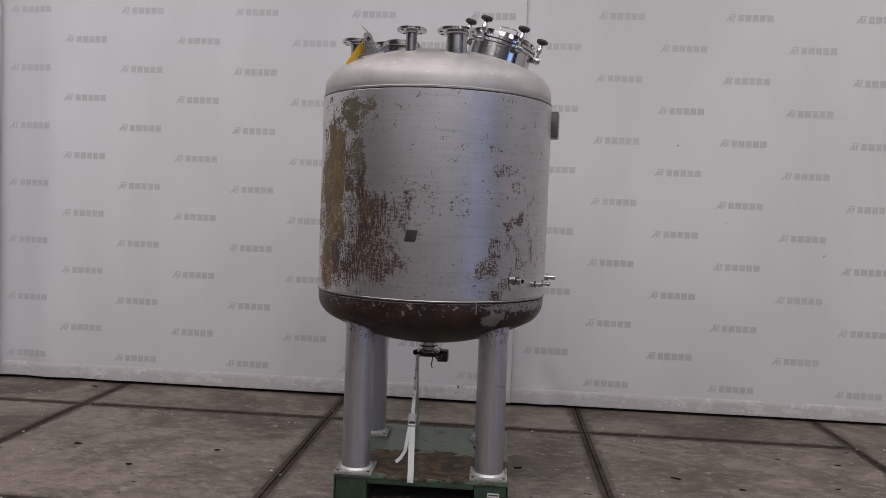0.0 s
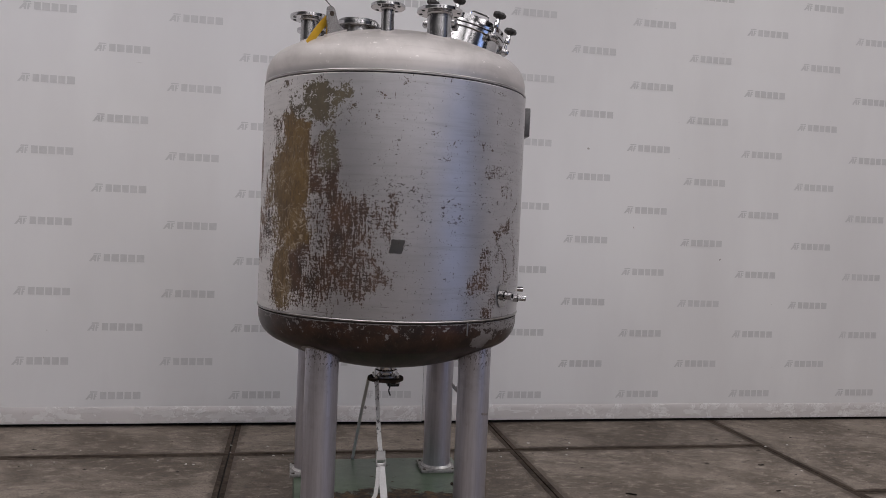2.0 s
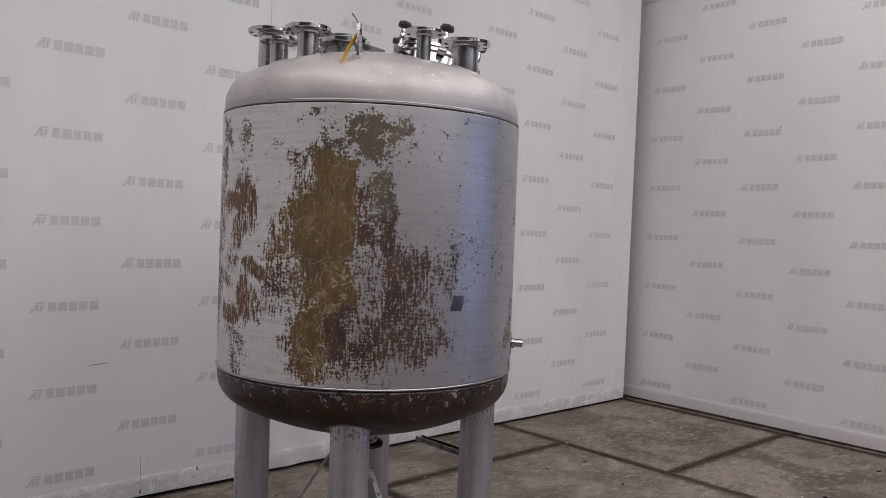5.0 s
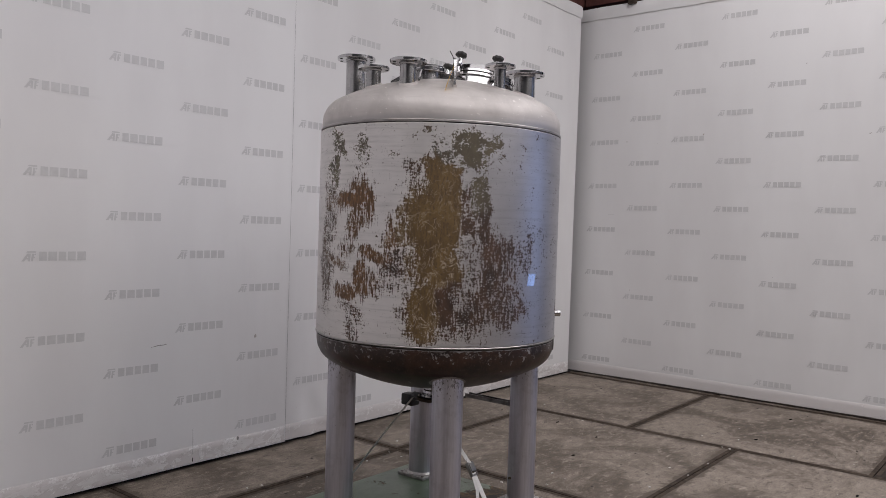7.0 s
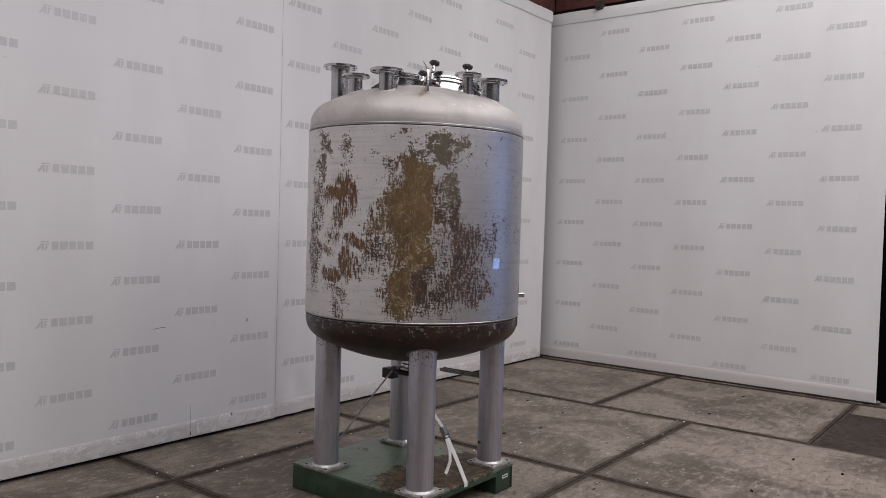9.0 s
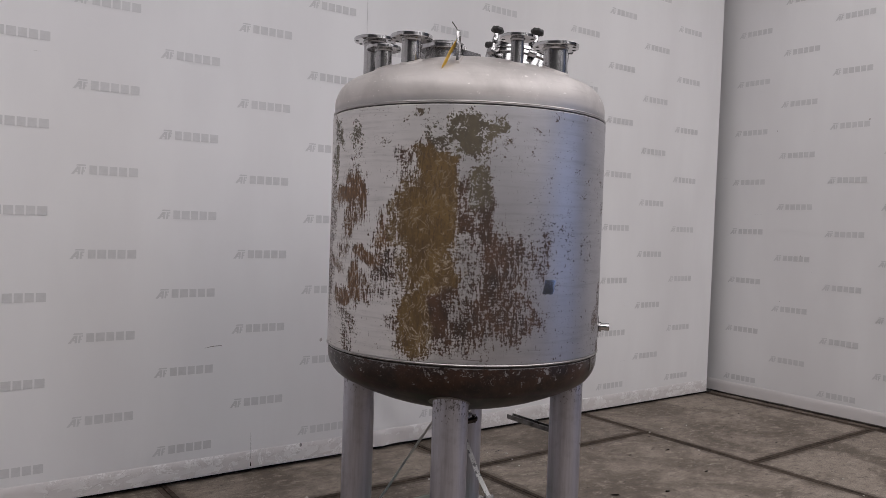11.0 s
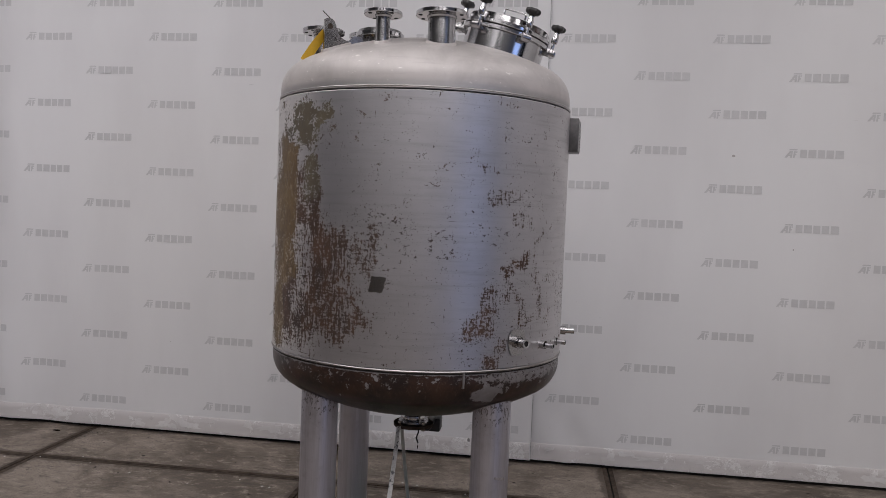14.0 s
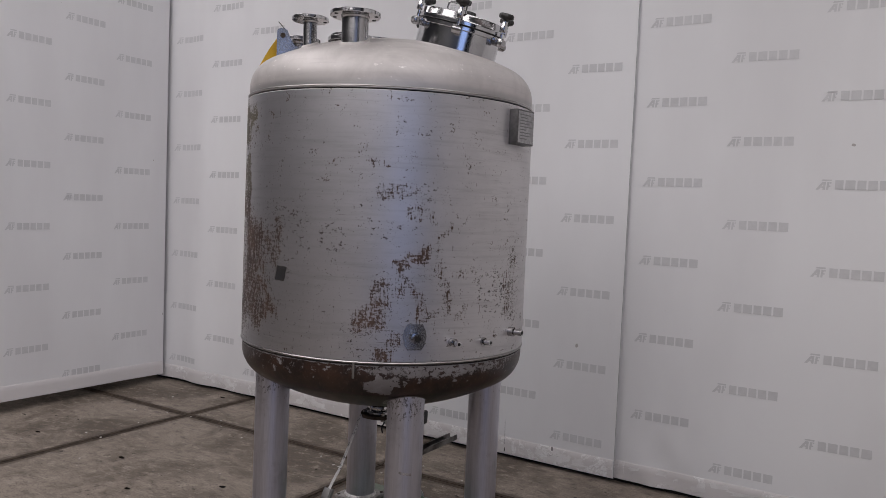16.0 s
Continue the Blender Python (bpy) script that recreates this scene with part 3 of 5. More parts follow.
# each sheet: where (s along it, z, d out of it) lies, and its two ends
SHEETS = {
    0: (lambda s, z, d: Vector((s, 7.312 - 0.0038 * (s + 1.0) + 0.0011 * (z - 1.5) - d, z)), -4.46, SEAM),
    1: (lambda s, z, d: Vector((s, 7.326 - 0.0007 * s - 0.0028 * (z - 1.5) - d, z)), SEAM - 0.05, RIGHT - 0.145),
    2: (lambda s, z, d: Vector((-4.059 - 0.0465 * (s - 6.5) - 0.0062 * (z - 1.5) + d, s, z)), 4.6, 7.275),
    3: (lambda s, z, d: Vector((RIGHT + 0.0119 * (s - 5.5) - d, s, z)), 3.41, 7.52),
}


def hanging_sheet(name, kind, label, top=4.53, hem=0.028):
    place, s0, s1 = SHEETS[kind]

    def low(s):
        return hem + (0.0215 * (7.275 - s) if kind == 2 else 0.0)

    bm = bm_new()
    ns, nz = int((s1 - s0) / (0.02 if kind == 1 else 0.04)), 180 if kind == 1 else 100
    grids = []
    for thick in (0.0, 0.003):
        grid = []
        for j in range(nz + 1):
            row = []
            for i in range(ns + 1):
                a = s0 + (s1 - s0) * i / ns
                z = low(a) + (top - low(a)) * j / nz
                row.append(bm.verts.new(place(a, z, swell(kind, a, z) - thick)))
            grid.append(row)
        grids.append(grid)
    front, back = grids
    for grid in (front, back):
        for a, b in zip(grid, grid[1:]):
            for i in range(ns):
                bm.faces.new((a[i], a[i + 1], b[i + 1], b[i]))
    for i in range(ns):
        bm.faces.new((back[0][i], back[0][i + 1], front[0][i + 1], front[0][i]))
        bm.faces.new((front[-1][i], front[-1][i + 1], back[-1][i + 1], back[-1][i]))
    ob = new(name, mesh_of(name, bm, TARP))
    tagged(ob, label, "banner", kind="structure")
    # folded-over top edge
    flap = bm_new()
    nf = int((s1 - s0) / 0.08)
    rows = [[flap.verts.new(place(s0 + (s1 - s0) * i / nf, z + 0.006 * noise.noise(Vector((i * 0.3, kind, z))), swell(kind, s0 + (s1 - s0) * i / nf, z) + d)) for i in range(nf + 1)]
            for z, d in ((4.395, 0.003), (4.397, 0.010), (4.46, 0.020), (4.527, 0.016), (4.545, 0.004), (4.540, -0.03))]
    for a, b in zip(rows, rows[1:]):
        for i in range(nf):
            flap.faces.new((a[i], a[i + 1], b[i + 1], b[i]))
    part("top_fold", flap, TARP, ob)
    # scuffed strip welded along the hem
    strip = bm_new()
    n2 = int((s1 - s0) / 0.025)
    rows = []
    for j, dz in enumerate((0.004, 0.042, 0.082, 0.122, 0.128)):
        rows.append([strip.verts.new(place(s0 + 0.01 + (s1 - s0 - 0.02) * i / n2, low(s0 + (s1 - s0) * i / n2) + dz,
                     swell(kind, s0 + (s1 - s0) * i / n2, low(s0 + (s1 - s0) * i / n2) + dz) + (0.0045 if j < 4 else 0.001) + (0.002 * abs(noise.noise(Vector((i * 0.12, dz * 30, kind * 3.0)))) if 0 < j < 3 else 0))) for i in range(n2 + 1)])
    for a, b in zip(rows, rows[1:]):
        for i in range(n2):
            strip.faces.new((a[i], a[i + 1], b[i + 1], b[i]))
    part("hem_strip", strip, HEM if kind > 1 else SKIRT, ob, "scuffed pale hem strip")
    return ob


def printed_marks(sheet, kind, columns, lean=0.0):
    """Grey printed marks: a slanted badge and five plain blocks, in staggered columns (s, first z, step, count)."""
    place = SHEETS[kind][0]
    turn = -1 if kind == 3 else 1
    shapes = [[(0.0, 0.0), (0.017, 0.0), (0.050, 0.047), (0.034, 0.047)], [(0.021, 0.012), (0.038, 0.012), (0.040, 0.021), (0.027, 0.021)],
              [(0.037, 0.0), (0.050, 0.0), (0.054, 0.047), (0.040, 0.047)], [(0.028, 0.052), (0.083, 0.052), (0.084, 0.061), (0.034, 0.061)],
              [(0.056, 0.0), (0.067, 0.0), (0.074, 0.046), (0.061, 0.046)], [(0.070, 0.018), (0.078, 0.018), (0.079, 0.026), (0.071, 0.026)], [(0.075, 0.037), (0.083, 0.037), (0.084, 0.046), (0.076, 0.046)]]
    shapes += [[(x, 0.003), (x + w, 0.003), (x + w, 0.058), (x, 0.058)] for x, w in ((0.103, 0.044), (0.157, 0.052), (0.219, 0.046), (0.275, 0.048), (0.334, 0.054))]
    for s0, z0, step, count in columns:
        for j in range(count):
            bm = bm_new()
            for shape in shapes:
                vs = []
                for dx, dz in shape:
                    z = z0 + j * step + dz
                    s = s0 + turn * dx + lean * (z - 2.0)
                    vs.append(bm.verts.new(place(s, z, swell(kind, s, z) + 0.0022)))
                bm.faces.new(vs)
            part("printed_mark", bm, PRINT, sheet, smooth=False)


sheet = hanging_sheet("wall_back_west", 0, "white printed tarpaulin hanging as the back wall, scuffed at its hem")
printed_marks(sheet, 0, [(-2.515 + 0.5125 * k, (0.466 if k % 2 == 0 else 0.209) + 0.0015 * k, 0.5138, 8) for k in range(-3, 6)], 0.0003)
sheet = hanging_sheet("wall_back_east", 1, "white printed tarpaulin beside the seam, hanging as the back wall")
printed_marks(sheet, 1, [(0.610 + 0.5239 * k, (0.463 if k % 2 == 0 else 0.203) + 0.0024 * k, 0.5196, 8) for k in range(0, 8)], -0.0037)
sheet = hanging_sheet("wall_side_west", 2, "white printed tarpaulin hanging as the side wall, its hem clear of the floor", hem=0.066)
printed_marks(sheet, 2, [(6.684 - 0.5104 * k, (0.468 if k % 2 == 0 else 0.208) + 0.0001 * k, 0.5114, 8) for k in range(0, 5)], 0.0020)
sheet = hanging_sheet("wall_side_east", 3, "white printed tarpaulin hanging as the side wall, ending at a dark gap", hem=0.022)
printed_marks(sheet, 3, [(7.224 - 0.5293 * k, (0.183 if k % 2 == 0 else 0.450) + -0.0012 * k, 0.5330, 8) for k in range(0, 7)], -0.0046)

def hem_tape(sheet, kind, seed, first, last, count):
    """Torn pieces of tape patched over the scuffed hem, each with its own ragged outline."""
    place = SHEETS[kind][0]
    rng = random.Random(seed)
    for _ in range(count):
        s, z = rng.uniform(first, last), rng.uniform(0.055, 0.135)
        w, h, slant = rng.choice((0.04, 0.06, 0.09, 0.13, 0.20)), rng.uniform(0.018, 0.060), rng.uniform(-0.35, 0.35)
        bm, ring = bm_new(), []
        n = 14
        for k in range(n):
            a = 2 * math.pi * k / n
            p, q = math.copysign(abs(math.cos(a)) ** 0.35, math.cos(a)), math.copysign(abs(math.sin(a)) ** 0.35, math.sin(a))
            p, q = p * w * rng.uniform(0.45, 1.15) / 2, q * h * rng.uniform(0.4, 1.15) / 2
            ring.append((s + p, min(0.165, max(0.036, z + q + p * slant * h / w * 2))))
        lift = rng.uniform(0.0072, 0.0086)
        mid = bm.verts.new(place(s, z, swell(kind, s, z) + lift))
        vs = [bm.verts.new(place(a, b, swell(kind, a, b) + lift)) for a, b in ring]
        for p, q in zip(vs, vs[1:] + vs[:1]):
            bm.faces.new((p, q, mid))
        part("tape_patch", bm, TAPE, sheet)


hem_tape(bpy.data.objects["wall_back_west"], 0, 5, -4.0, SEAM - 0.12, 48)
hem_tape(bpy.data.objects["wall_back_east"], 1, 6, SEAM + 0.12, 4.8, 36)

bm = bm_new()
rows = [[bm.verts.new((SEAM - 0.001 + 0.0022 * i + 0.004 * noise.noise(Vector((0, 0, z * 0.9))), 7.302 - swell(0, SEAM, z), z)) for i in (0, 1)] for z in [0.03 + 4.45 * j / 40 for j in range(41)]]
for p, q in zip(rows, rows[1:]):
    bm.faces.new((p[0], p[1], q[1], q[0]))
part("seam_edge", bm, SEAMGREY, bpy.data.objects["wall_back_west"], "dark open edge of the seam")



def wall_blemish(name, outline, material, label):
    """A flat scuff, slit or rivet on the west sheet of the back wall, given as (x, z) corners."""
    bm = bm_new()
    bm.faces.new([bm.verts.new((x, SHEETS[0][0](x, z, swell(0, x, z) + 0.0092).y, z)) for x, z in outline])
    part(name, bm, material, bpy.data.objects["wall_back_west"], label, smooth=False)


wall_blemish("slit", [(-0.309, 0.046), (-0.300, 0.048), (-0.301, 0.066), (-0.304, 0.080), (-0.309, 0.068)], FILLERSHADE, "small dark slit in the hem")
wall_blemish("scratch", [(-0.306, 0.10), (-0.3035, 0.10), (-0.3045, 0.20), (-0.308, 0.29), (-0.3095, 0.285)], SEAMGREY, "thin grey scratch")
wall_blemish("scratch", [(-0.66, 0.898), (-0.60, 0.906), (-0.53, 0.909), (-0.535, 0.913), (-0.605, 0.911)], SEAMGREY, "thin grey scratch")
wall_blemish("rivet", [(0.075 + 0.010 * math.cos(0.8 * k), 0.145 + (0.016 + 0.004 * math.sin(3 * k)) * math.sin(0.8 * k)) for k in range(8)], SEAMGREY, "grey rivet in the hem")

# added black sheet darkening the gap past the side wall; the weighted hem rod
ob = new("wall_dark_sheet", mesh_of("wall_dark_sheet", box(bm_new(), 5.36, 1.9, 0.0, 5.40, 3.9, 5.0), GAPSHEET, smooth=False))
tagged(ob, "black sheet added to keep the gap past the banner wall dark", "sheet", kind="structure")
ob = new("hem_rod", mesh_of("hem_rod", tube(bm_new(), [(5.188, 3.375, 0.026), (5.233, 7.30, 0.026)], 0.022, 14), DULL))
tagged(ob, "steel rod weighting the hem of the banner wall", "rod", kind="structure")
# black strip gives the gap under the hem its shade
ob = new("trim", mesh_of("trim", box(bm_new(), -4.4, BACK + 0.05, 0.0, RIGHT, BACK + 0.30, 0.02), FILLERSHADE, smooth=False))
tagged(ob, "black strip standing in for shade in the gap under the back banner", "trim", kind="structure")
for name, dims in (("roof_beam_north", (-4.4, 7.45, 4.62, 5.6, 7.63, 4.86)), ("roof_beam_east", (5.33, 3.5, 4.62, 5.5, 7.42, 4.86))):
    ob = new(name, mesh_of(name, box(bm_new(), *dims, 0.006), RUSTBEAM, smooth=False))
    tagged(ob, "dark red steel beam that carries the banners", "beam", kind="structure")


for m in (pose(4.45, 7.415, 4.50), pose(5.19, 6.70, 4.56, 0, 0, 90), pose(2.4, 7.36, 4.50), pose(5.19, 5.0, 4.56, 0, 0, 90)):
    bm = box(bm_new(), -0.05, -0.045, -0.045, 0.05, 0.04, 0.055, 0.006)
    box(bm, -0.012, -0.06, -0.09, 0.012, -0.03, 0.03, 0.004)
    ob = new("banner_clamp", mesh_of("banner_clamp", bm, JOINT))
    ob.matrix_world = m
    tagged(ob, "dark steel clamp holding the banner's top edge", "clamp", "banner clamps")

# ---- tank ----
tank = thing("storage_tank", (TX, TY, DECK_TOP), "grey stainless steel tank with worn rusty paint on four legs", "tank")


def zl(z):
    """Height in the tank's own frame; the dome and its fittings sit a little lower on the shell."""
    return z - BASE - (0.006 if z > 2.30 else 0.0)


def head(r, top, rk=0.1366, rc=1.366, rise=0.04, up=True, n=10):
    """Profile of a dished head: straight rim, knuckle, crown."""
    sin_f = (r - rk) / (rc - rk)
    f = math.asin(sin_f)
    s = 1 if up else -1
    pts = [(r, 0.0), (r, rise)]
    pts += [(r - rk + rk * math.cos(a), rise + rk * math.sin(a)) for a in [(math.pi / 2 - f) * i / n for i in range(1, n + 1)]]
    h = rise + rc - (rc - rk) * math.cos(f)
    pts += [(rc * math.sin(f * (1 - i / n)), h - rc * (1 - math.cos(f * (1 - i / n)))) for i in range(1, n + 1)]
    return [(max(a, 0.0), top + s * b) for a, b in pts]


def dome_z(r, top=2.318, rd=0.676, rk=0.1366, rc=1.366, rise=0.04):
    f = math.asin((rd - rk) / (rc - rk))
    h = rise + rc - (rc - rk) * math.cos(f)
    if r <= rc * math.sin(f):
        return top + h - rc + math.sqrt(rc * rc - r * r)
    return top + rise + math.sqrt(max(0.0, rk * rk - (r - rd + rk) ** 2))


# worn areas of the shell: degrees round it (0 faces the hall), height, half sizes in degrees and metres, strength
OCHRE_AREAS = [
    (-52, 1.787, 9.5, 0.227, 1.00), (-51, 2.032, 6.2, 0.053, 1.00), (-51, 2.080, 3.0, 0.042, 0.90), (-47, 1.598, 4.0, 0.060, 0.80),
    (-57, 1.364, 5.2, 0.132, 0.85), (-52, 1.523, 5.1, 0.060, 0.75), (-69, 1.725, 6.8, 0.055, 0.62), (-66, 1.805, 3.9, 0.036, 0.65),
    (-64, 1.589, 3.2, 0.084, 0.55), (-59, 1.508, 2.6, 0.048, 0.60),
]
WORN_FRONT = [
    (-29, 1.674, 2.4, 0.399, 0.66), (-37, 1.913, 4.8, 0.060, 0.52), (-37, 1.793, 5.1, 0.060, 0.66), (-36, 1.601, 5.2, 0.132, 0.44),
    (-25, 1.615, 5.9, 0.146, 0.60), (-19, 1.609, 1.5, 0.154, 0.56), (-29, 1.372, 12.1, 0.097, 0.58), (-47, 1.418, 5.5, 0.144, 0.74),
    (-35, 1.312, 5.2, 0.060, 0.56), (-45, 1.814, 3.0, 0.155, 0.50), (-70, 1.591, 5.7, 0.079, 0.55), (-91, 1.340, 8.9, 0.043, 0.46),
    (-91, 1.247, 3.8, 0.048, 0.46), (-66, 1.345, 2.6, 0.041, 0.48), (-111, 1.603, 5.4, 0.225, 0.52), (-47, 1.256, 4.0, 0.042, 0.52),
    (-62, 2.047, 1.6, 0.036, 0.50), (-108, 1.895, 4.8, 0.118, 0.46),
]
WORN_MIDDLE = [
    (-21, 1.616, 4.7, 0.122, 0.52), (-18, 1.444, 4.5, 0.035, 0.60), (-17, 1.362, 7.0, 0.046, 0.52), (-8, 1.652, 1.9, 0.103, 0.46),
    (-14, 1.598, 2.1, 0.099, 0.42), (49, 1.651, 3.0, 0.041, 0.70), (45, 1.621, 2.0, 0.058, 0.50), (40, 1.550, 2.4, 0.058, 0.62),
    (33, 1.449, 3.1, 0.052, 0.62), (30, 1.369, 4.6, 0.037, 0.64), (45, 1.441, 1.8, 0.076, 0.52), (49, 1.388, 2.9, 0.025, 0.54),
    (56, 1.491, 1.8, 0.144, 0.48),
]
WORN_EAST = [
    (57, 1.729, 1.3, 0.070, 0.46), (37, 1.240, 2.1, 0.042, 0.64), (88, 1.468, 3.0, 0.114, 0.54), (93, 1.514, 2.4, 0.168, 0.46),
    (67, 1.580, 5.0, 0.020, 0.42), (38, 1.885, 5.2, 0.026, 0.44), (46, 1.805, 4.4, 0.024, 0.48), (28, 1.988, 2.1, 0.014, 0.50),
    (39, 1.318, 1.4, 0.035, 0.46), (64, 1.362, 1.4, 0.024, 0.46), (61, 1.357, 2.0, 0.018, 0.42), (-36, 1.314, 8.9, 0.061, 0.50),
]
RUST_AREAS = [
    (-94, 1.908, 6.5, 0.051, 0.90), (-85, 1.936, 4.0, 0.102, 0.78), (-91, 1.795, 4.0, 0.063, 0.62), (-95, 1.692, 6.7, 0.038, 0.45),
    (-101, 1.610, 6.7, 0.028, 0.60), (-79, 1.615, 6.3, 0.030, 0.70), (-86, 1.496, 3.6, 0.075, 0.74), (-95, 1.449, 6.5, 0.046, 0.72),
    (-78, 1.492, 4.3, 0.037, 0.52), (-73, 1.753, 2.6, 0.085, 0.60), (-107, 1.901, 6.1, 0.046, 0.50),
]
OLIVE_AREAS = [
    (-40, 2.153, 5.6, 0.069, 0.86), (-30, 2.187, 5.6, 0.042, 0.74), (-48, 2.179, 2.7, 0.032, 0.62), (-53, 2.151, 1.4, 0.030, 0.50),
    (-103, 2.192, 5.9, 0.042, 0.80), (-104, 2.081, 2.6, 0.081, 0.70), (-86, 2.169, 2.9, 0.062, 0.56), (-31, 1.977, 3.4, 0.096, 0.68),
    (-55, 2.247, 9.2, 0.012, 0.42), (-68, 2.158, 2.2, 0.014, 0.42), (-31, 2.121, 2.7, 0.024, 0.60),
]
DOT_AREAS = [
    (-14, 1.665, 10.7, 0.099, 1.00), (-4, 1.771, 9.1, 0.082, 0.90), (-8, 2.073, 18.2, 0.209, 0.50), (-1, 1.348, 18.3, 0.115, 0.60),
    (-6, 1.691, 4.2, 0.141, 1.00), (4, 1.745, 3.2, 0.103, 1.00), (15, 1.722, 5.7, 0.076, 0.90), (4, 1.401, 10.1, 0.153, 0.65),
    (38, 1.862, 12.3, 0.190, 0.62), (35, 1.467, 7.4, 0.182, 0.70), (36, 1.829, 13.6, 0.131, 0.72), (48, 1.516, 12.2, 0.186, 0.66),
    (33, 1.304, 10.7, 0.116, 0.80), (86, 1.485, 16.1, 0.150, 0.90), (41, 2.156, 15.7, 0.090, 0.60), (15, 1.291, 12.9, 0.070, 0.60),
    (-68, 1.379, 4.5, 0.121, 0.60), (-73, 1.924, 8.4, 0.085, 0.40),
]


def value_noise(x, y, seed):
    """Smooth random values from 0 to 1 over arrays of coordinates."""
    table = np.random.RandomState(seed).rand(64, 64)
    xi, yi = np.floor(x).astype(int), np.floor(y).astype(int)
    fx, fy = x - xi, y - yi
    fx, fy = fx * fx * (3 - 2 * fx), fy * fy * (3 - 2 * fy)
    a, b = table[xi % 64, yi % 64], table[(xi + 1) % 64, yi % 64]
    c, d = table[xi % 64, (yi + 1) % 64], table[(xi + 1) % 64, (yi + 1) % 64]
    return (a * (1 - fx) + b * fx) * (1 - fy) + (c * (1 - fx) + d * fx) * fy


def shell_mesh(across=720, up=230):
    """The tank's shell with its rolled edges, and the strength of each kind of wear at every point of it."""
    profile = [(0.60, 1.186), (0.676, 1.186)] + [(TR, 1.194 + (2.2935 - 1.194) * k / up) for k in range(up + 1)] + [(0.680, 2.2970), (0.662, 2.2975), (0.60, 2.2975)]
    me = mesh_of("shell", lathe(bm_new(), [(r, zl(z)) for r, z in profile], across), SHELL)
    co = np.zeros(len(me.vertices) * 3)
    me.vertices.foreach_get("co", co)
    co = co.reshape(-1, 3)
    deg, z = np.degrees(np.arctan2(co[:, 0], -co[:, 1])), co[:, 2] + BASE
    x, y = deg * 0.0119 + 5.0, z
    # ragged outlines: the areas are pushed about at two scales
    wa = (value_noise(x * 9, y * 9, 1) - 0.5) * 8.0 + (value_noise(x * 31, y * 31, 2) - 0.5) * 2.0
    wz = (value_noise(x * 9, y * 9, 3) - 0.5) * 0.10 + (value_noise(x * 31, y * 31, 4) - 0.5) * 0.022
    top = {"core": 0.88, "wear": 0.98, "rust": 0.98, "olive": 0.80, "dots": 1.0}
    for name, areas in (("core", OCHRE_AREAS), ("wear", [(a, h, ra, rh, (1.13 if a < 0 else 0.90) * k) for a, h, ra, rh, k in WORN_FRONT + WORN_MIDDLE + WORN_EAST]), ("rust", RUST_AREAS), ("olive", OLIVE_AREAS), ("dots", DOT_AREAS)):
        field = np.full(len(deg), {"wear": 0.05, "dots": 0.04}.get(name, 0.0))
        for a, h, ra, rh, strength in areas:
            p, q = np.abs((deg + wa - a) / (ra + 0.7)), np.abs((z + wz - h) / (rh + 0.008))
            d = (p ** 3 + q ** 3) ** (1 / 3)
            f = np.clip((1.75 - d) / 1.25, 0, 1)
            field = np.maximum(field, top[name] * strength * f * f * (3 - 2 * f))
        me.attributes.new(name, "FLOAT", "POINT").data.foreach_set("value", field.astype(np.float32))
    return me


shell = new("shell", shell_mesh())
shell.parent = tank
tagged(shell, "grey painted shell worn through to ochre and brown")
part("top_head", lathe(bm_new(), [(0.60, zl(2.3085)), (0.680, zl(2.3085)), (0.6815, zl(2.310)), (0.6815, zl(2.316)), (0.678, zl(2.3175))] + head(0.676, zl(2.318)), 128), DOME, tank, "dull stainless domed top")
part("bottom_head", lathe(bm_new(), head(0.679, zl(1.189), rc=1.28, rise=0.043, up=False), 128), DISH, tank, "dark brown dished bottom flaked with grey paint")
# black ring deepens the shade at the bottom of the groove
part("seam_gap", lathe(bm_new(), [(0.6665, zl(2.302)), (0.6665, zl(2.3095))], 96), FILLERSHADE, tank, "black ring in the groove under the dome, standing for its shade")
for name, r, z, k in (("top_weld", 0.6785, 2.3165, 0.0042), ("bottom_weld", 0.6815, 1.186, 0.0050)):
    part(name, lathe(bm_new(), [(r + k * math.cos(a), zl(z) + k * math.sin(a)) for a in [2 * math.pi * i / 10 for i in range(11)]], 128), BEAD, tank, "bright weld bead")

# black ring laid on in place of a shaded groove; none is cut
part("bottom_dark_ring", lathe(bm_new(), [(0.6794, zl(1.1800)), (0.6803, zl(1.1790)), (0.6803, zl(1.1750)), (0.6794, zl(1.1740))], 128), FILLERSHADE, tank, "dark line under the bottom weld")

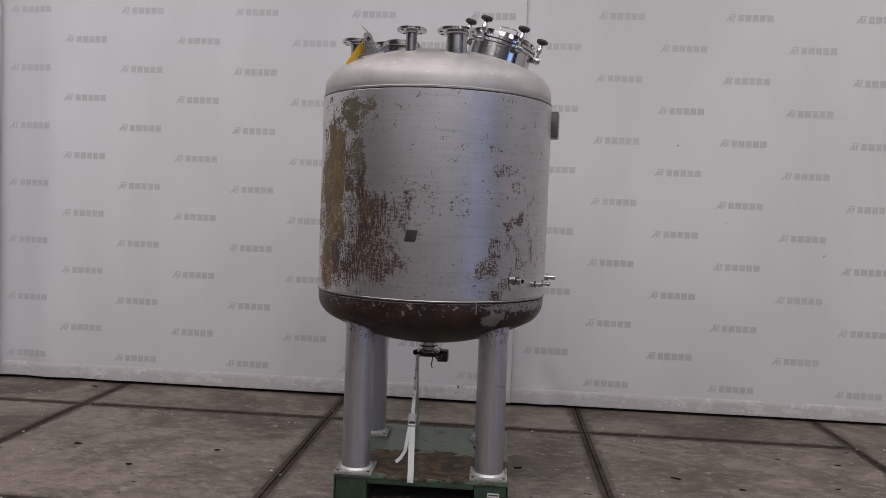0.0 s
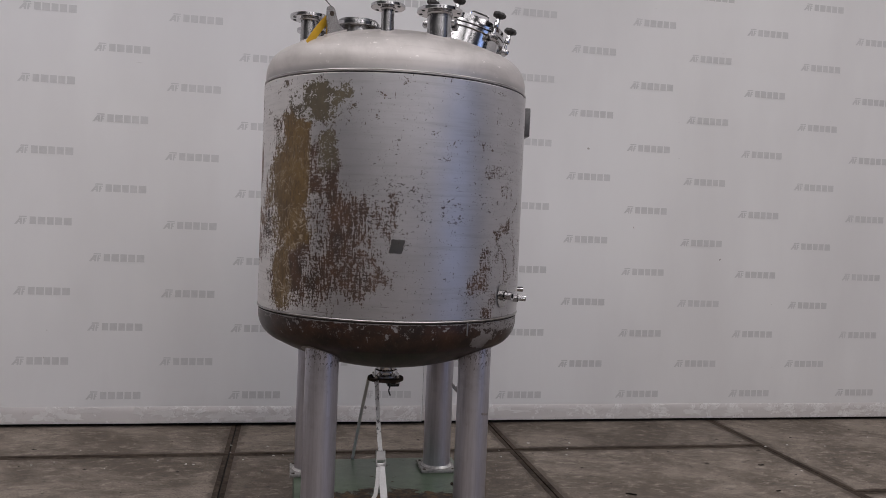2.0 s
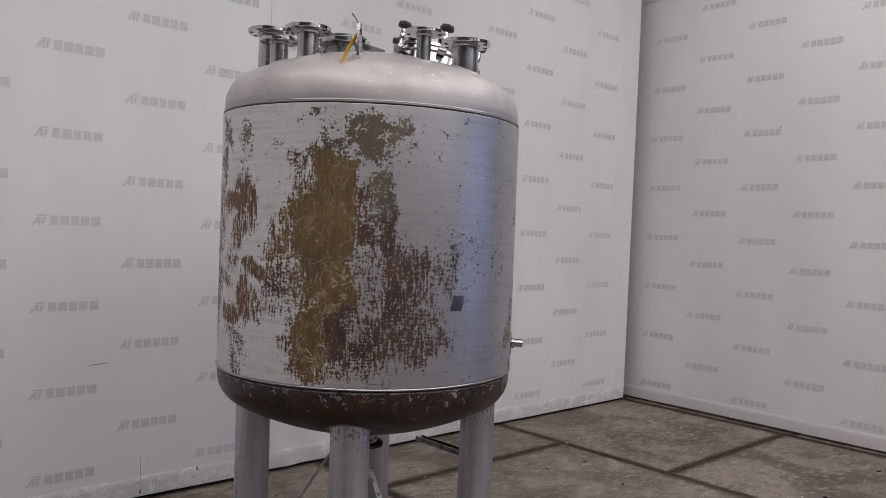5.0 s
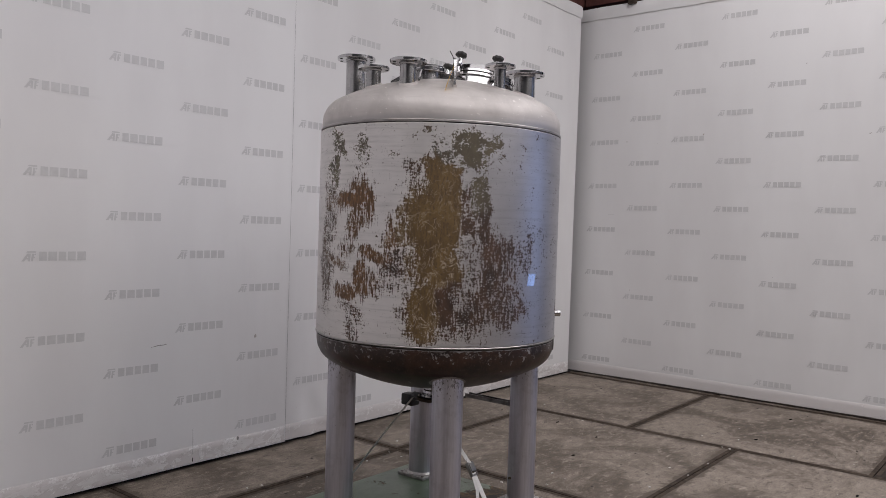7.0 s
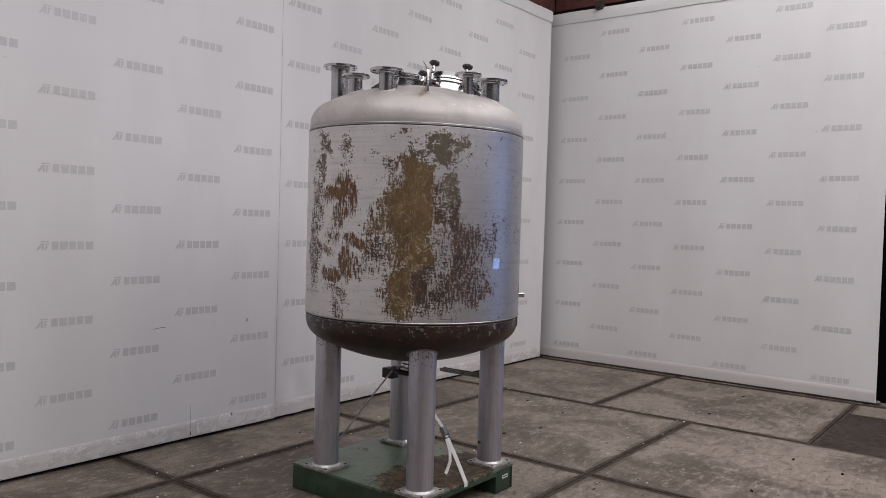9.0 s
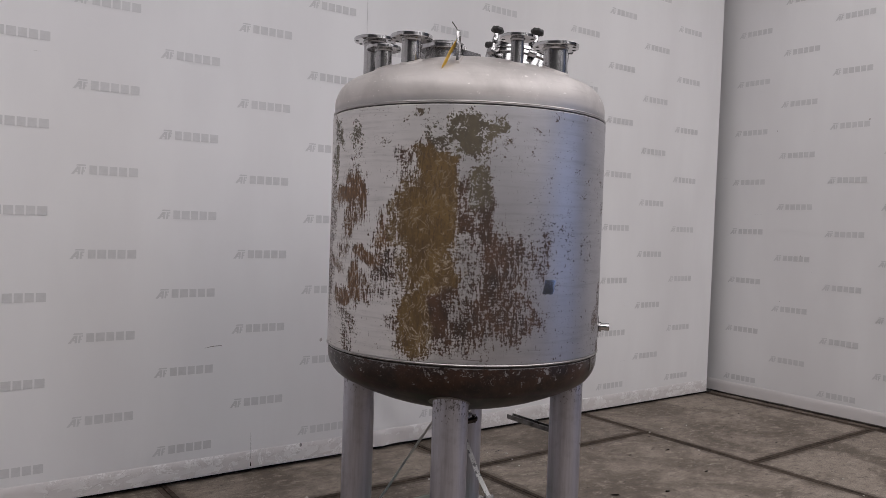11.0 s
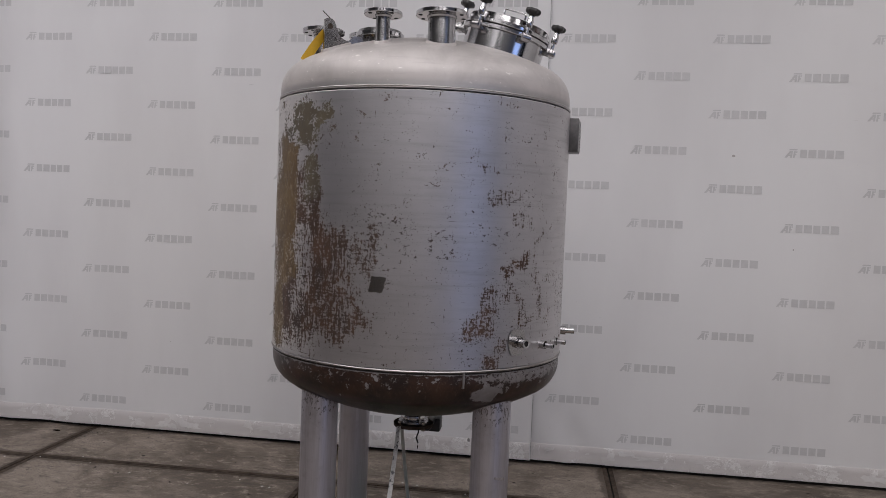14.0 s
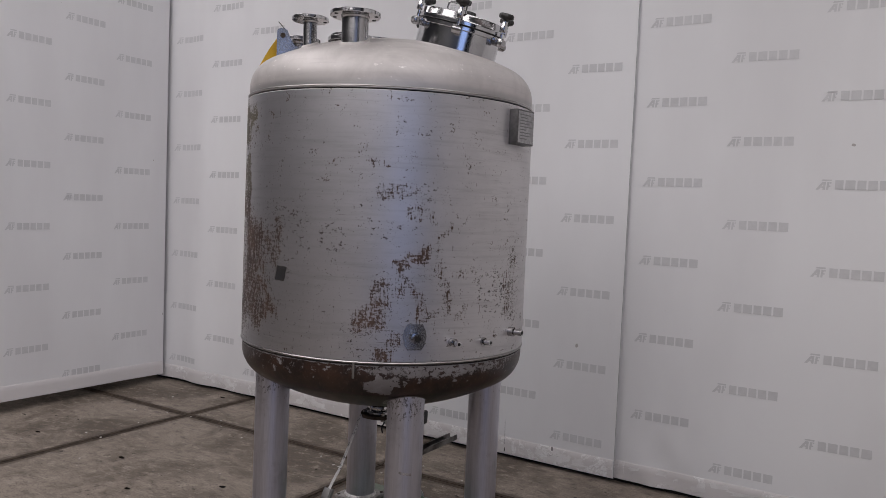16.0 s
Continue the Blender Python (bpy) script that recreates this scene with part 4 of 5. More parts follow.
# legs, each with a base plate and four dark discs drawn as bolt holes
LEG_RING, LEG_ANGLE, LEG_R = 0.535, -133.2, 0.0805
leg_me = plate_me = hole_me = weld_me = None
for k in range(4):
    a = radians(LEG_ANGLE + 90 * k)
    lx, ly = LEG_RING * math.cos(a) + 0.008, LEG_RING * math.sin(a)
    if leg_me is None:
        leg_me = mesh_of("leg", lathe(bm_new(), [(LEG_R - 0.006, 0.02), (LEG_R, 0.02), (LEG_R, 0.4), (LEG_R, 0.86), (LEG_R - 0.006, 0.86), (LEG_R - 0.006, 0.02)], 48), LEG)
        plate_me = mesh_of("base_plate", box(bm_new(), -0.105, -0.105, 0.001, 0.105, 0.105, 0.019, 0.003), WORN)
        weld_me = mesh_of("foot_weld", lathe(bm_new(), [(LEG_R - 0.002, 0.020), (LEG_R + 0.010, 0.020), (LEG_R + 0.001, 0.032), (LEG_R - 0.002, 0.032)], 40), GROUND)
        hole_me = mesh_of("bolt", lathe(bm_new(), [(0.0, 0.0205), (0.0095, 0.0205), (0.0105, 0.0195), (0.0105, 0.0175)], 16), JOINT)
    leg = new("leg", leg_me)
    leg.parent, leg.location = tank, (lx, ly, 0)
    for name, me in (("base_plate", plate_me), ("foot_weld", weld_me)):
        ob = new(name, me)
        ob.parent = leg
    for sx in (-1, 1):
        for sy in (-1, 1):
            ob = new("bolt", hole_me)
            ob.parent, ob.location = leg, (sx * 0.086, sy * 0.086, 0)
    if k == 1:
        part("earth_boss", lathe(bm_new(), [(0.0, LEG_R - 0.004), (0.008, LEG_R - 0.004), (0.008, LEG_R + 0.010), (0.006, LEG_R + 0.014), (0.0, LEG_R + 0.014)], 14,
             Matrix.Translation((0, 0, zl(0.325))) @ Matrix.Rotation(radians(162), 4, "Z") @ Matrix.Rotation(math.pi / 2, 4, "Y")), JOINT, leg)
    if k == 1:
        bm = bm_new()
        rows = [[bm.verts.new(((LEG_R + 0.0006) * math.sin(radians(d)), -(LEG_R + 0.0006) * math.cos(radians(d)), zl(0.706 - 0.00025 * (d - 20)) + e * (0.003 + 0.004 * abs(math.sin(d * 0.31))))) for d in range(20, 62, 3)] for e in (-1, 1)]
        for i in range(len(rows[0]) - 1):
            bm.faces.new((rows[0][i], rows[0][i + 1], rows[1][i + 1], rows[1][i]))
        part("scuff", bm, PAD, leg, "dark level scuff on the leg")
    # doubling pad between leg and dish
    r0 = LEG_RING
    bm = bm_new()
    ring = []
    for i in range(33):
        t = 2 * math.pi * i / 32
        for rr in (LEG_R - 0.004, LEG_R + 0.014):
            px, py = r0 * math.cos(a) + rr * math.cos(t), r0 * math.sin(a) + rr * math.sin(t)
            rad = min(math.hypot(px, py), 0.66)
            ring.append(bm.verts.new((px, py, zl(1.146) - (dome_z(rad, 0.0, 0.679, rc=1.28, rise=0.0) + 0.003))))
    for i in range(32):
        bm.faces.new((ring[2 * i], ring[2 * i + 2], ring[2 * i + 3], ring[2 * i + 1]))
    part("leg_pad", bm, PAD, tank)


def nozzle(az, ring, top, r_pipe, r_flange, thick=0.020, holes=8, label=""):
    """A flanged pipe standing upright on the dome."""
    a = radians(az)
    x, y = ring * math.cos(a), ring * math.sin(a)
    low = dome_z(min(ring + r_pipe, 0.66)) - 0.01
    m = Matrix.Translation((x, y, 0))
    neck = [(r_pipe, zl(low)), (r_pipe, zl(top - thick - 0.008)), (r_pipe + 0.005, zl(top - thick - 0.002)), (r_pipe + 0.005, zl(top - thick))]
    pipe = part("nozzle", lathe(bm_new(), neck + [(r_pipe - 0.004, zl(top - thick)), (r_pipe - 0.004, zl(low))], 40, m), STEEL, tank, label)
    t, inner = thick, r_pipe - 0.003
    prof = [(inner, zl(top - t)), (r_flange - 0.002, zl(top - t)), (r_flange, zl(top - t + 0.002)), (r_flange, zl(top - 0.005)), (r_flange - 0.002, zl(top - 0.003)),
            (r_pipe + (r_flange - r_pipe) * 0.45, zl(top - 0.003)), (r_pipe + (r_flange - r_pipe) * 0.42, zl(top)), (inner, zl(top)), (inner, zl(top - t))]
    part("flange", lathe(bm_new(), prof, 56, m), POLISHED, pipe)
    rb = r_pipe + (r_flange - r_pipe) * 0.68
    for k in range(holes):
        t2 = 2 * math.pi * (k + 0.5) / holes
        # solid black plug stands for the shade of an open bolt hole
        bm = lathe(bm_new(), [(0.0, zl(top - 0.0022)), (0.0085, zl(top - 0.0022)), (0.0085, zl(top - t - 0.0012)), (0.0, zl(top - t - 0.0012))], 12, m @ Matrix.Translation((rb * math.cos(t2), rb * math.sin(t2), 0)))
        part("bolt_hole_plug", bm, FILLERSHADE, pipe)
    # fillet weld at the foot, following the dome
    bm = bm_new()
    rows = []
    for rr, dz in ((r_pipe - 0.001, 0.010), (r_pipe + 0.005, 0.006), (r_pipe + 0.010, -0.001)):
        row = []
        for i in range(40):
            t3 = 2 * math.pi * i / 40
            px, py = x + rr * math.cos(t3), y + rr * math.sin(t3)
            row.append(bm.verts.new((px, py, zl(dome_z(min(math.hypot(px, py), 0.67)) + dz))))
        rows.append(row)
    for p, q in zip(rows, rows[1:]):
        for i in range(40):
            bm.faces.new((p[i], q[i], q[(i + 1) % 40], p[(i + 1) % 40]))
    part("nozzle_weld", bm, DOME, pipe)
    return pipe


nozzle(-103.6, 0.494, 2.652, 0.0302, 0.0805, 0.018, 4, "slim stainless nozzle with a flange")
nozzle(-74.6, 0.491, 2.652, 0.0570, 0.108, 0.020, 8, "wide stainless nozzle with a flange")
nozzle(197.8, 0.492, 2.650, 0.0440, 0.0965, 0.020, 8, "stainless nozzle with a flange")
nozzle(165.0, 0.462, 2.646, 0.0400, 0.085, 0.018, 4, "short stainless nozzle with a flange")
nozzle(137.5, 0.497, 2.735, 0.0560, 0.107, 0.020, 8, "tall wide stainless nozzle with a flange")

# low stirrer mount with ribs, off the centre of the dome
MX, MY = -0.222, -0.060
mm = Matrix.Translation((MX, MY, 0))
mount = part("stirrer_mount", lathe(bm_new(), [(0.082, zl(2.55)), (0.082, zl(2.63)), (0.074, zl(2.63)), (0.074, zl(2.55))], 40, mm), STEEL, tank, "low stainless stirrer mount with ribs")
part("flange", lathe(bm_new(), [(0.070, zl(2.628)), (0.112, zl(2.628)), (0.114, zl(2.630)), (0.114, zl(2.648)), (0.112, zl(2.650)), (0.070, zl(2.650)), (0.070, zl(2.628))], 56, mm), POLISHED, mount)
part("cover", lathe(bm_new(), [(0.0, zl(2.649)), (0.100, zl(2.649)), (0.102, zl(2.651)), (0.102, zl(2.661)), (0.100, zl(2.663)), (0.0, zl(2.663))], 56, mm), STEEL, mount)
for k in range(4):
    a = radians(30 + 90 * k)
    m = mm @ Matrix.Rotation(a, 4, "Z")
    px, py = MX + 0.195 * math.cos(a), MY + 0.195 * math.sin(a)
    foot = zl(dome_z(math.hypot(px, py)))
    inn = zl(dome_z(math.hypot(MX + 0.082 * math.cos(a), MY + 0.082 * math.sin(a))))
    part("rib", prism(bm_new(), [(0.081, inn - 0.004), (0.195, foot - 0.004), (0.195, foot + 0.010), (0.125, zl(2.627)), (0.081, zl(2.627))], 0.008, m), STEEL, mount)


def dome_lug(az, name_label):
    """Lifting lug: an upright radial plate with an eye, steep outside and sloping inside."""
    a = radians(az)
    m = Matrix.Rotation(a, 4, "Z")
    outline = [(0.560, zl(dome_z(0.560)) - 0.004), (0.560, zl(2.630)), (0.556, zl(2.640)), (0.546, zl(2.645)), (0.524, zl(2.645)), (0.512, zl(2.636)), (0.496, zl(2.600)),
               (0.480, zl(2.572)), (0.440, zl(dome_z(0.440)) + 0.012), (0.432, zl(dome_z(0.432)) - 0.004)]
    lug = part("lifting_lug", prism(bm_new(), outline, 0.011, m), STEEL, tank, name_label)
    # the eye is not cut: a solid dark plug gives its darkness
    part("eye", lathe(bm_new(), [(0.0, -0.0085), (0.012, -0.0085), (0.012, 0.0085), (0.0, 0.0085)], 20, m @ Matrix.Translation((0.533, 0, zl(2.612))) @ Matrix.Rotation(math.pi / 2, 4, "X")), JOINT, lug)
    bm = bm_new()
    prism(bm, [(0.566, zl(dome_z(0.566)) - 0.003), (0.566, zl(dome_z(0.566)) + 0.012), (0.430, zl(dome_z(0.430)) + 0.010), (0.430, zl(dome_z(0.430)) - 0.003)], 0.021, m)
    part("lug_weld", bm, DOME, lug)


dome_lug(-134.5, "steel lifting lug welded to the dome")
dome_lug(105.0, "steel lifting lug welded to the dome")

# manhole, leaning outwards, with a clamped lid
TILT_MH = 15.3
MH = Matrix.Translation((0.346, 0.005, zl(2.580))) @ Matrix.Rotation(radians(TILT_MH), 4, "Y")
collar = part("manhole_collar", lathe(bm_new(), [(0.180, -0.10), (0.190, -0.10), (0.190, 0.040), (0.190, 0.068), (0.203, 0.068), (0.205, 0.070), (0.205, 0.084), (0.203, 0.086), (0.180, 0.086), (0.180, -0.10)], 96, MH), POLISHED, tank,
              "polished manhole collar leaning outwards")
part("gasket", lathe(bm_new(), [(0.17, 0.0865), (0.199, 0.0865), (0.199, 0.0905), (0.17, 0.0905)], 72, MH), FILLERSHADE, collar, "thin black gasket")
lid = part("manhole_lid", lathe(bm_new(), [(0.16, 0.091), (0.203, 0.091), (0.205, 0.093), (0.205, 0.106), (0.203, 0.108), (0.196, 0.109), (0.194, 0.112), (0.192, 0.134), (0.189, 0.139), (0.180, 0.142), (0.10, 0.150), (0.0, 0.153)], 96, MH), POLISHED, tank,
           "polished domed manhole lid with a wire handle")
hy = -0.105
hp = [(-0.030, hy, 0.140), (-0.030, hy, 0.172)] + [(-0.030 + 0.012 * (1 - math.cos(t)), hy, 0.172 + 0.012 * math.sin(t)) for t in (0.5, 1.0, 1.57)] + \
     [(0.070 - 0.012 * (1 - math.cos(t)), hy, 0.172 + 0.012 * math.sin(t)) for t in (1.57, 1.0, 0.5)] + [(0.070, hy, 0.172), (0.070, hy, 0.140)]
part("handle", tube(bm_new(), [MH @ Vector(p) for p in hp], 0.0045, 8), POLISHED, lid, "bent wire handle")
for k in range(6):
    a = radians(-2 + 60 * k)
    m = MH @ Matrix.Rotation(a, 4, "Z") @ Matrix.Translation((0.222, 0, 0))
    clamp = part("swing_bolt", lathe(bm_new(), [(0.0, 0.06), (0.0075, 0.06), (0.0075, 0.165), (0.0, 0.165)], 14, m), POLISHED, collar, "swing bolt with a black star knob")
    part("sleeve", lathe(bm_new(), [(0.0075, 0.112), (0.0145, 0.112), (0.0155, 0.114), (0.0155, 0.142), (0.0125, 0.147), (0.0125, 0.160), (0.0075, 0.160)], 20, m), POLISHED, clamp)
    bm = bm_new()
    rows = []
    for r, z in ((0.010, 0.158), (0.014, 0.166), (0.029, 0.172), (0.0325, 0.178), (0.0325, 0.187), (0.029, 0.193), (0.012, 0.196)):
        row = []
        for i in range(36):
            t = 2 * math.pi * i / 36
            rr = r * (1 + (0.09 * math.cos(7 * t) if r > 0.02 else 0))
            row.append(bm.verts.new(m @ Vector((rr * math.cos(t), rr * math.sin(t), z))))
        rows.append(row)
    for p, q in zip(rows, rows[1:]):
        for i in range(36):
            bm.faces.new((p[i], q[i], q[(i + 1) % 36], p[(i + 1) % 36]))
    bm.faces.new(rows[-1])
    bm.faces.new(rows[0][::-1])
    part("star_knob", bm, KNOB, clamp, "black star knob")
    bm = bm_new()
    lathe(bm, [(0.0, -0.022), (0.012, -0.022), (0.019, -0.018), (0.019, 0.018), (0.012, 0.022), (0.0, 0.022)], 20, m @ Matrix.Translation((0.004, 0, 0.064)) @ Matrix.Rotation(math.pi / 2, 4, "X"))
    for s in (-1, 1):
        box(bm, -0.036, s * 0.016 - 0.004, 0.050, 0.012, s * 0.016 + 0.004, 0.080, 0.002, m)
    part("hinge_eye", bm, STEEL, clamp)

# short upright weld on the dish, just under the girth weld
bm = bm_new()
ends = [(0.6800, 1.182), (0.6800, 1.146), (0.6775, 1.118)]
tube(bm, [(p * math.sin(radians(25.8)), -p * math.cos(radians(25.8)), zl(h)) for p, h in ends], 0.0055, 8)
part("seam_weld", bm, BEAD, tank, "short upright weld seam")

# small pipe stubs low on the shell
for u, z, tip, r, pad in ((46.6, 1.298, 0.740, 0.0190, True), (60.6, 1.272, 0.746, 0.0115, False), (74.8, 1.264, 0.730, 0.0115, False), (91.5, 1.288, 0.748, 0.0145, False)):
    m = Matrix.Translation((0, 0, zl(z))) @ Matrix.Rotation(radians(u - 90), 4, "Z") @ Matrix.Rotation(math.pi / 2, 4, "Y")
    stub = part("pipe_stub", lathe(bm_new(), [(r * 0.62, tip), (r, tip), (r, tip - 0.02), (r * 0.96, tip - 0.024), (r * 0.96, 0.67), (r * 0.62, 0.67), (r * 0.62, tip)], 24, m), POLISHED, tank, "short open stainless pipe stub")
    # black disc just inside the mouth paints the shade of the bore
    part("bore", lathe(bm_new(), [(0.0, tip - 0.006), (r * 0.615, tip - 0.006)], 20, m), FILLERSHADE, stub, "black disc closing the bore, standing for its inner shade")
    part("socket", lathe(bm_new(), [(r, tip - 0.045), (r + 0.005, tip - 0.045), (r + 0.006, tip - 0.04), (r + 0.006, 0.672), (r, 0.672)], 24, m), STEEL, stub)
    if pad:
        bm = bm_new()
        rows = []
        for dz in (-0.056, -0.034, 0.0, 0.026, 0.052):
            half = 0.050 * (1 - abs(dz) ** 2 / 0.0075)
            rows.append([bm.verts.new(((TR + 0.0045) * math.sin(radians(u) + half * s / TR), -(TR + 0.0045) * math.cos(radians(u) + half * s / TR), zl(z) + dz)) for s in (-1, -0.6, -0.2, 0.2, 0.6, 1)])
        for p, q in zip(rows, rows[1:]):
            for i in range(5):
                bm.faces.new((p[i], p[i + 1], q[i + 1], q[i]))
        part("stub_pad", bm, STEEL, stub, "bare ground steel pad")

# name plate on a standoff bracket
m = Matrix.Rotation(radians(-5.3), 4, "Z")
bracket = part("plate_bracket", box(bm_new(), 0.665, -0.005, zl(2.122), 0.724, 0.134, zl(2.275), 0.003, m), BRACKET, tank, "grey sheet bracket holding the name plate")
plate = part("name_plate", box(bm_new(), 0.7245, 0.003, zl(2.130), 0.7270, 0.126, zl(2.267), 0.0, m), ETCHED, bracket, "engraved name plate with unreadable lines")
for j in range(9):
    w = (0.09, 0.06, 0.1, 0.08, 0.1, 0.05, 0.095, 0.085, 0.06)[j]
    part("text_bar", box(bm_new(), 0.7275, 0.012, zl(2.250 - j * 0.013), 0.7282, 0.010 + w, zl(2.2545 - j * 0.013), 0.0, m), FAINT, plate, smooth=False)

# bottom outlet with its black handle
outlet = part("outlet_neck", lathe(bm_new(), [(0.050, zl(0.90)), (0.052, zl(0.845)), (0.060, zl(0.842)), (0.062, zl(0.838)), (0.062, zl(0.826)), (0.050, zl(0.822)), (0.050, zl(0.816)), (0.0, zl(0.816))], 40), POLISHED, tank, "polished bottom outlet neck")
part("clamp_ring", lathe(bm_new(), [(0.05, zl(0.815)), (0.070, zl(0.815)), (0.072, zl(0.811)), (0.072, zl(0.803)), (0.05, zl(0.800))], 40), STEEL, outlet)
part("outlet_flange", lathe(bm_new(), [(0.0, zl(0.801)), (0.094, zl(0.801)), (0.096, zl(0.799)), (0.096, zl(0.786)), (0.094, zl(0.784)), (0.0, zl(0.784))], 48), JOINT, outlet, "dark flange plate")
for k in range(4):
    t = radians(45 + 90 * k)
    part("bolt", lathe(bm_new(), [(0.0, zl(0.815)), (0.009, zl(0.815)), (0.009, zl(0.774)), (0.0, zl(0.774))], 6, Matrix.Translation((0.08 * math.cos(t), 0.08 * math.sin(t), 0))), STEEL, outlet)
handle = part("valve_body", lathe(bm_new(), [(0.0, -0.07), (0.022, -0.07), (0.026, -0.064), (0.026, 0.06), (0.022, 0.07), (0.0, 0.07)], 24, Matrix.Translation((0.055, 0.13, zl(0.765))) @ Matrix.Rotation(radians(90), 4, "X")), BLACK, outlet, "black valve body")
part("valve_lever", box(bm_new(), 0.036, 0.190, zl(0.702), 0.106, 0.282, zl(0.772), 0.010), BLACK, handle, "black valve lever")
part("wire_end", tube(bm_new(), [(0.02, 0.02, zl(0.785)), (0.026, 0.0, zl(0.75)), (0.018, -0.01, zl(0.725)), (0.028, -0.012, zl(0.70))], 0.004, 6), BLACK, outlet)

# short channel bar welded to a leg
a = radians(LEG_ANGLE + 90)
bx, by = LEG_RING * math.cos(a) + 0.008, LEG_RING * math.sin(a)
bm = bm_new()
box(bm, bx - 0.022, by + 0.07, zl(0.732), bx + 0.022, 0.050, zl(0.736), 0.0)
for s in (-1, 1):
    box(bm, bx + s * 0.020 - 0.0025, by + 0.07, zl(0.736), bx + s * 0.020 + 0.0025, 0.050, zl(0.756), 0.0)
part("channel_bar", bm, CHANNEL, tank, "short steel channel bar fixed to a leg")

# ---- yellow tag on the lug ----
tag = thing("label_tag", (TX, TY, DECK_TOP), "yellow plastic label tag wired to the lifting lug", "tag")
e0, e1 = Vector((-0.372, -0.374, zl(2.606))), Vector((-0.476, -0.401, zl(2.457)))
mid = [e0.lerp(e1, f) + Vector((0, 0, 0.010 * math.sin(math.pi * f))) for f in (0.12, 0.25, 0.4, 0.55, 0.7, 0.85, 1.0)]
part("strip", tube(bm_new(), mid, 0, flat=(0.042, 0.0016, (-0.66, -0.75, 0.25))), YELLOW, tag)
wire = [e0.lerp(e1, 0.14), e0 + Vector((0.0, -0.012, 0.0)), e0 + Vector((0.012, 0.006, -0.004)), e0 + Vector((0.008, 0.004, 0.030)), e0 + Vector((-0.012, 0.0, 0.052)), e0 + Vector((-0.036, 0.0, 0.074))]
part("wire", tube(bm_new(), wire, 0.0022, 6), JOINT, tag)

# ---- pallet ----
PX, PY, HX, HY = 0.0, 5.382, 0.487, 0.537
pallet = thing("steel_pallet", (PX, PY, 0), "green painted steel pallet with a rusted deck under the tank", "pallet")
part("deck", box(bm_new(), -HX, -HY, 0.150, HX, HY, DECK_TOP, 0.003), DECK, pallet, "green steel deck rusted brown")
for s in (-1, 1):
    part("side_skirt", box(bm_new(), s * HX - (0.006 if s > 0 else 0), -HY + 0.004, 0.004, s * HX + (0.006 if s < 0 else 0), HY - 0.004, 0.1495, 0.002), SIDE, pallet)
    for t in (-1, 1):
        x0, x1 = sorted((s * (HX - 0.010), s * (HX - 0.185)))
        y0, y1 = sorted((t * (HY - 0.010), t * (HY - 0.016)))
        part("foot_panel", box(bm_new(), x0, y0, 0.004, x1, y1, 0.1495, 0.0015), SIDE, pallet)
        xi0, xi1 = sorted((s * (HX - 0.179), s * (HX - 0.185)))
        yi0, yi1 = sorted((t * (HY - 0.017), t * (HY - 0.30)))
        part("foot_panel", box(bm_new(), xi0, yi0, 0.004, xi1, yi1, 0.1495, 0.0015), SIDE, pallet)
for t in (-1, 1):
    y0, y1 = sorted((t * (HY - 0.002), t * (HY - 0.008)))
    part("front_lip", box(bm_new(), -HX + 0.19, y0, 0.122, HX - 0.19, y1, 0.1495, 0.001), SIDE, pallet)
note = part("pallet_label", box(bm_new(), 0.375, -HY + 0.0075, 0.085, 0.440, -HY + 0.0095, 0.108), PAPER, pallet, "small white label on the foot")
part("text_bar", box(bm_new(), 0.380, -HY + 0.0068, 0.093, 0.435, -HY + 0.0074, 0.101), INK, note, smooth=False)

# ---- strap ----
strap = thing("lashing_strap", (-0.075, 4.99, DECK_TOP), "white lashing strap tying the outlet to the pallet", "strap")


def on_strap(*pts):
    o = Vector((-0.075, 4.99, BASE))
    return [Vector(p) - o for p in pts]


part("webbing", tube(bm_new(), on_strap((-0.078, 5.245, 0.795), (-0.078, 5.20, 0.72), (-0.076, 5.10, 0.575), (-0.073, 5.01, 0.485)), 0, flat=(0.022, 0.0025, (1, -0.55, 0))), WEBPRINT, strap, "webbing with worn dark print")
part("webbing", tube(bm_new(), on_strap((-0.072, 4.985, 0.44), (-0.062, 4.91, 0.31), (-0.055, 4.848, 0.190), (-0.055, 4.8405, 0.178), (-0.055, 4.839, 0.150)), 0, flat=(0.034, 0.003, (1, 0, 0))), WEB, strap)
part("loose_tail", tube(bm_new(), on_strap((-0.085, 4.975, 0.425), (-0.092, 4.94, 0.36), (-0.100, 4.93, 0.30), (-0.125, 4.93, 0.255), (-0.15, 4.925, 0.235)), 0, flat=(0.020, 0.002, (1, -0.4, 0))), WEB, strap, "loose end of the strap")
part("back_webbing", tube(bm_new(), on_strap((-0.10, 5.42, 0.79), (-0.115, 5.62, 0.55), (-0.125, 5.80, 0.33), (-0.13, 5.924, 0.182), (-0.13, 5.9315, 0.150)), 0, flat=(0.018, 0.0025, (1, 0, 0))), WEB, strap)
bm = bm_new()
for s in (-1, 1):
    box(bm, s * 0.021 - 0.0025, -0.010, -0.040, s * 0.021 + 0.0025, 0.010, 0.040, 0.0015)
for z in (-0.034, 0.0, 0.034):
    box(bm, -0.021, -0.004, z - 0.005, 0.021, 0.004, z + 0.005, 0.0015)
box(bm, -0.020, -0.016, -0.012, 0.020, -0.010, 0.034, 0.002)
lean = Matrix.Translation(on_strap((-0.073, 4.998, 0.458))[0]) @ Matrix.Rotation(radians(-32), 4, "X")
for v in bm.verts:
    v.co = lean @ v.co
part("buckle", bm, PLATE, strap, "steel cam buckle")


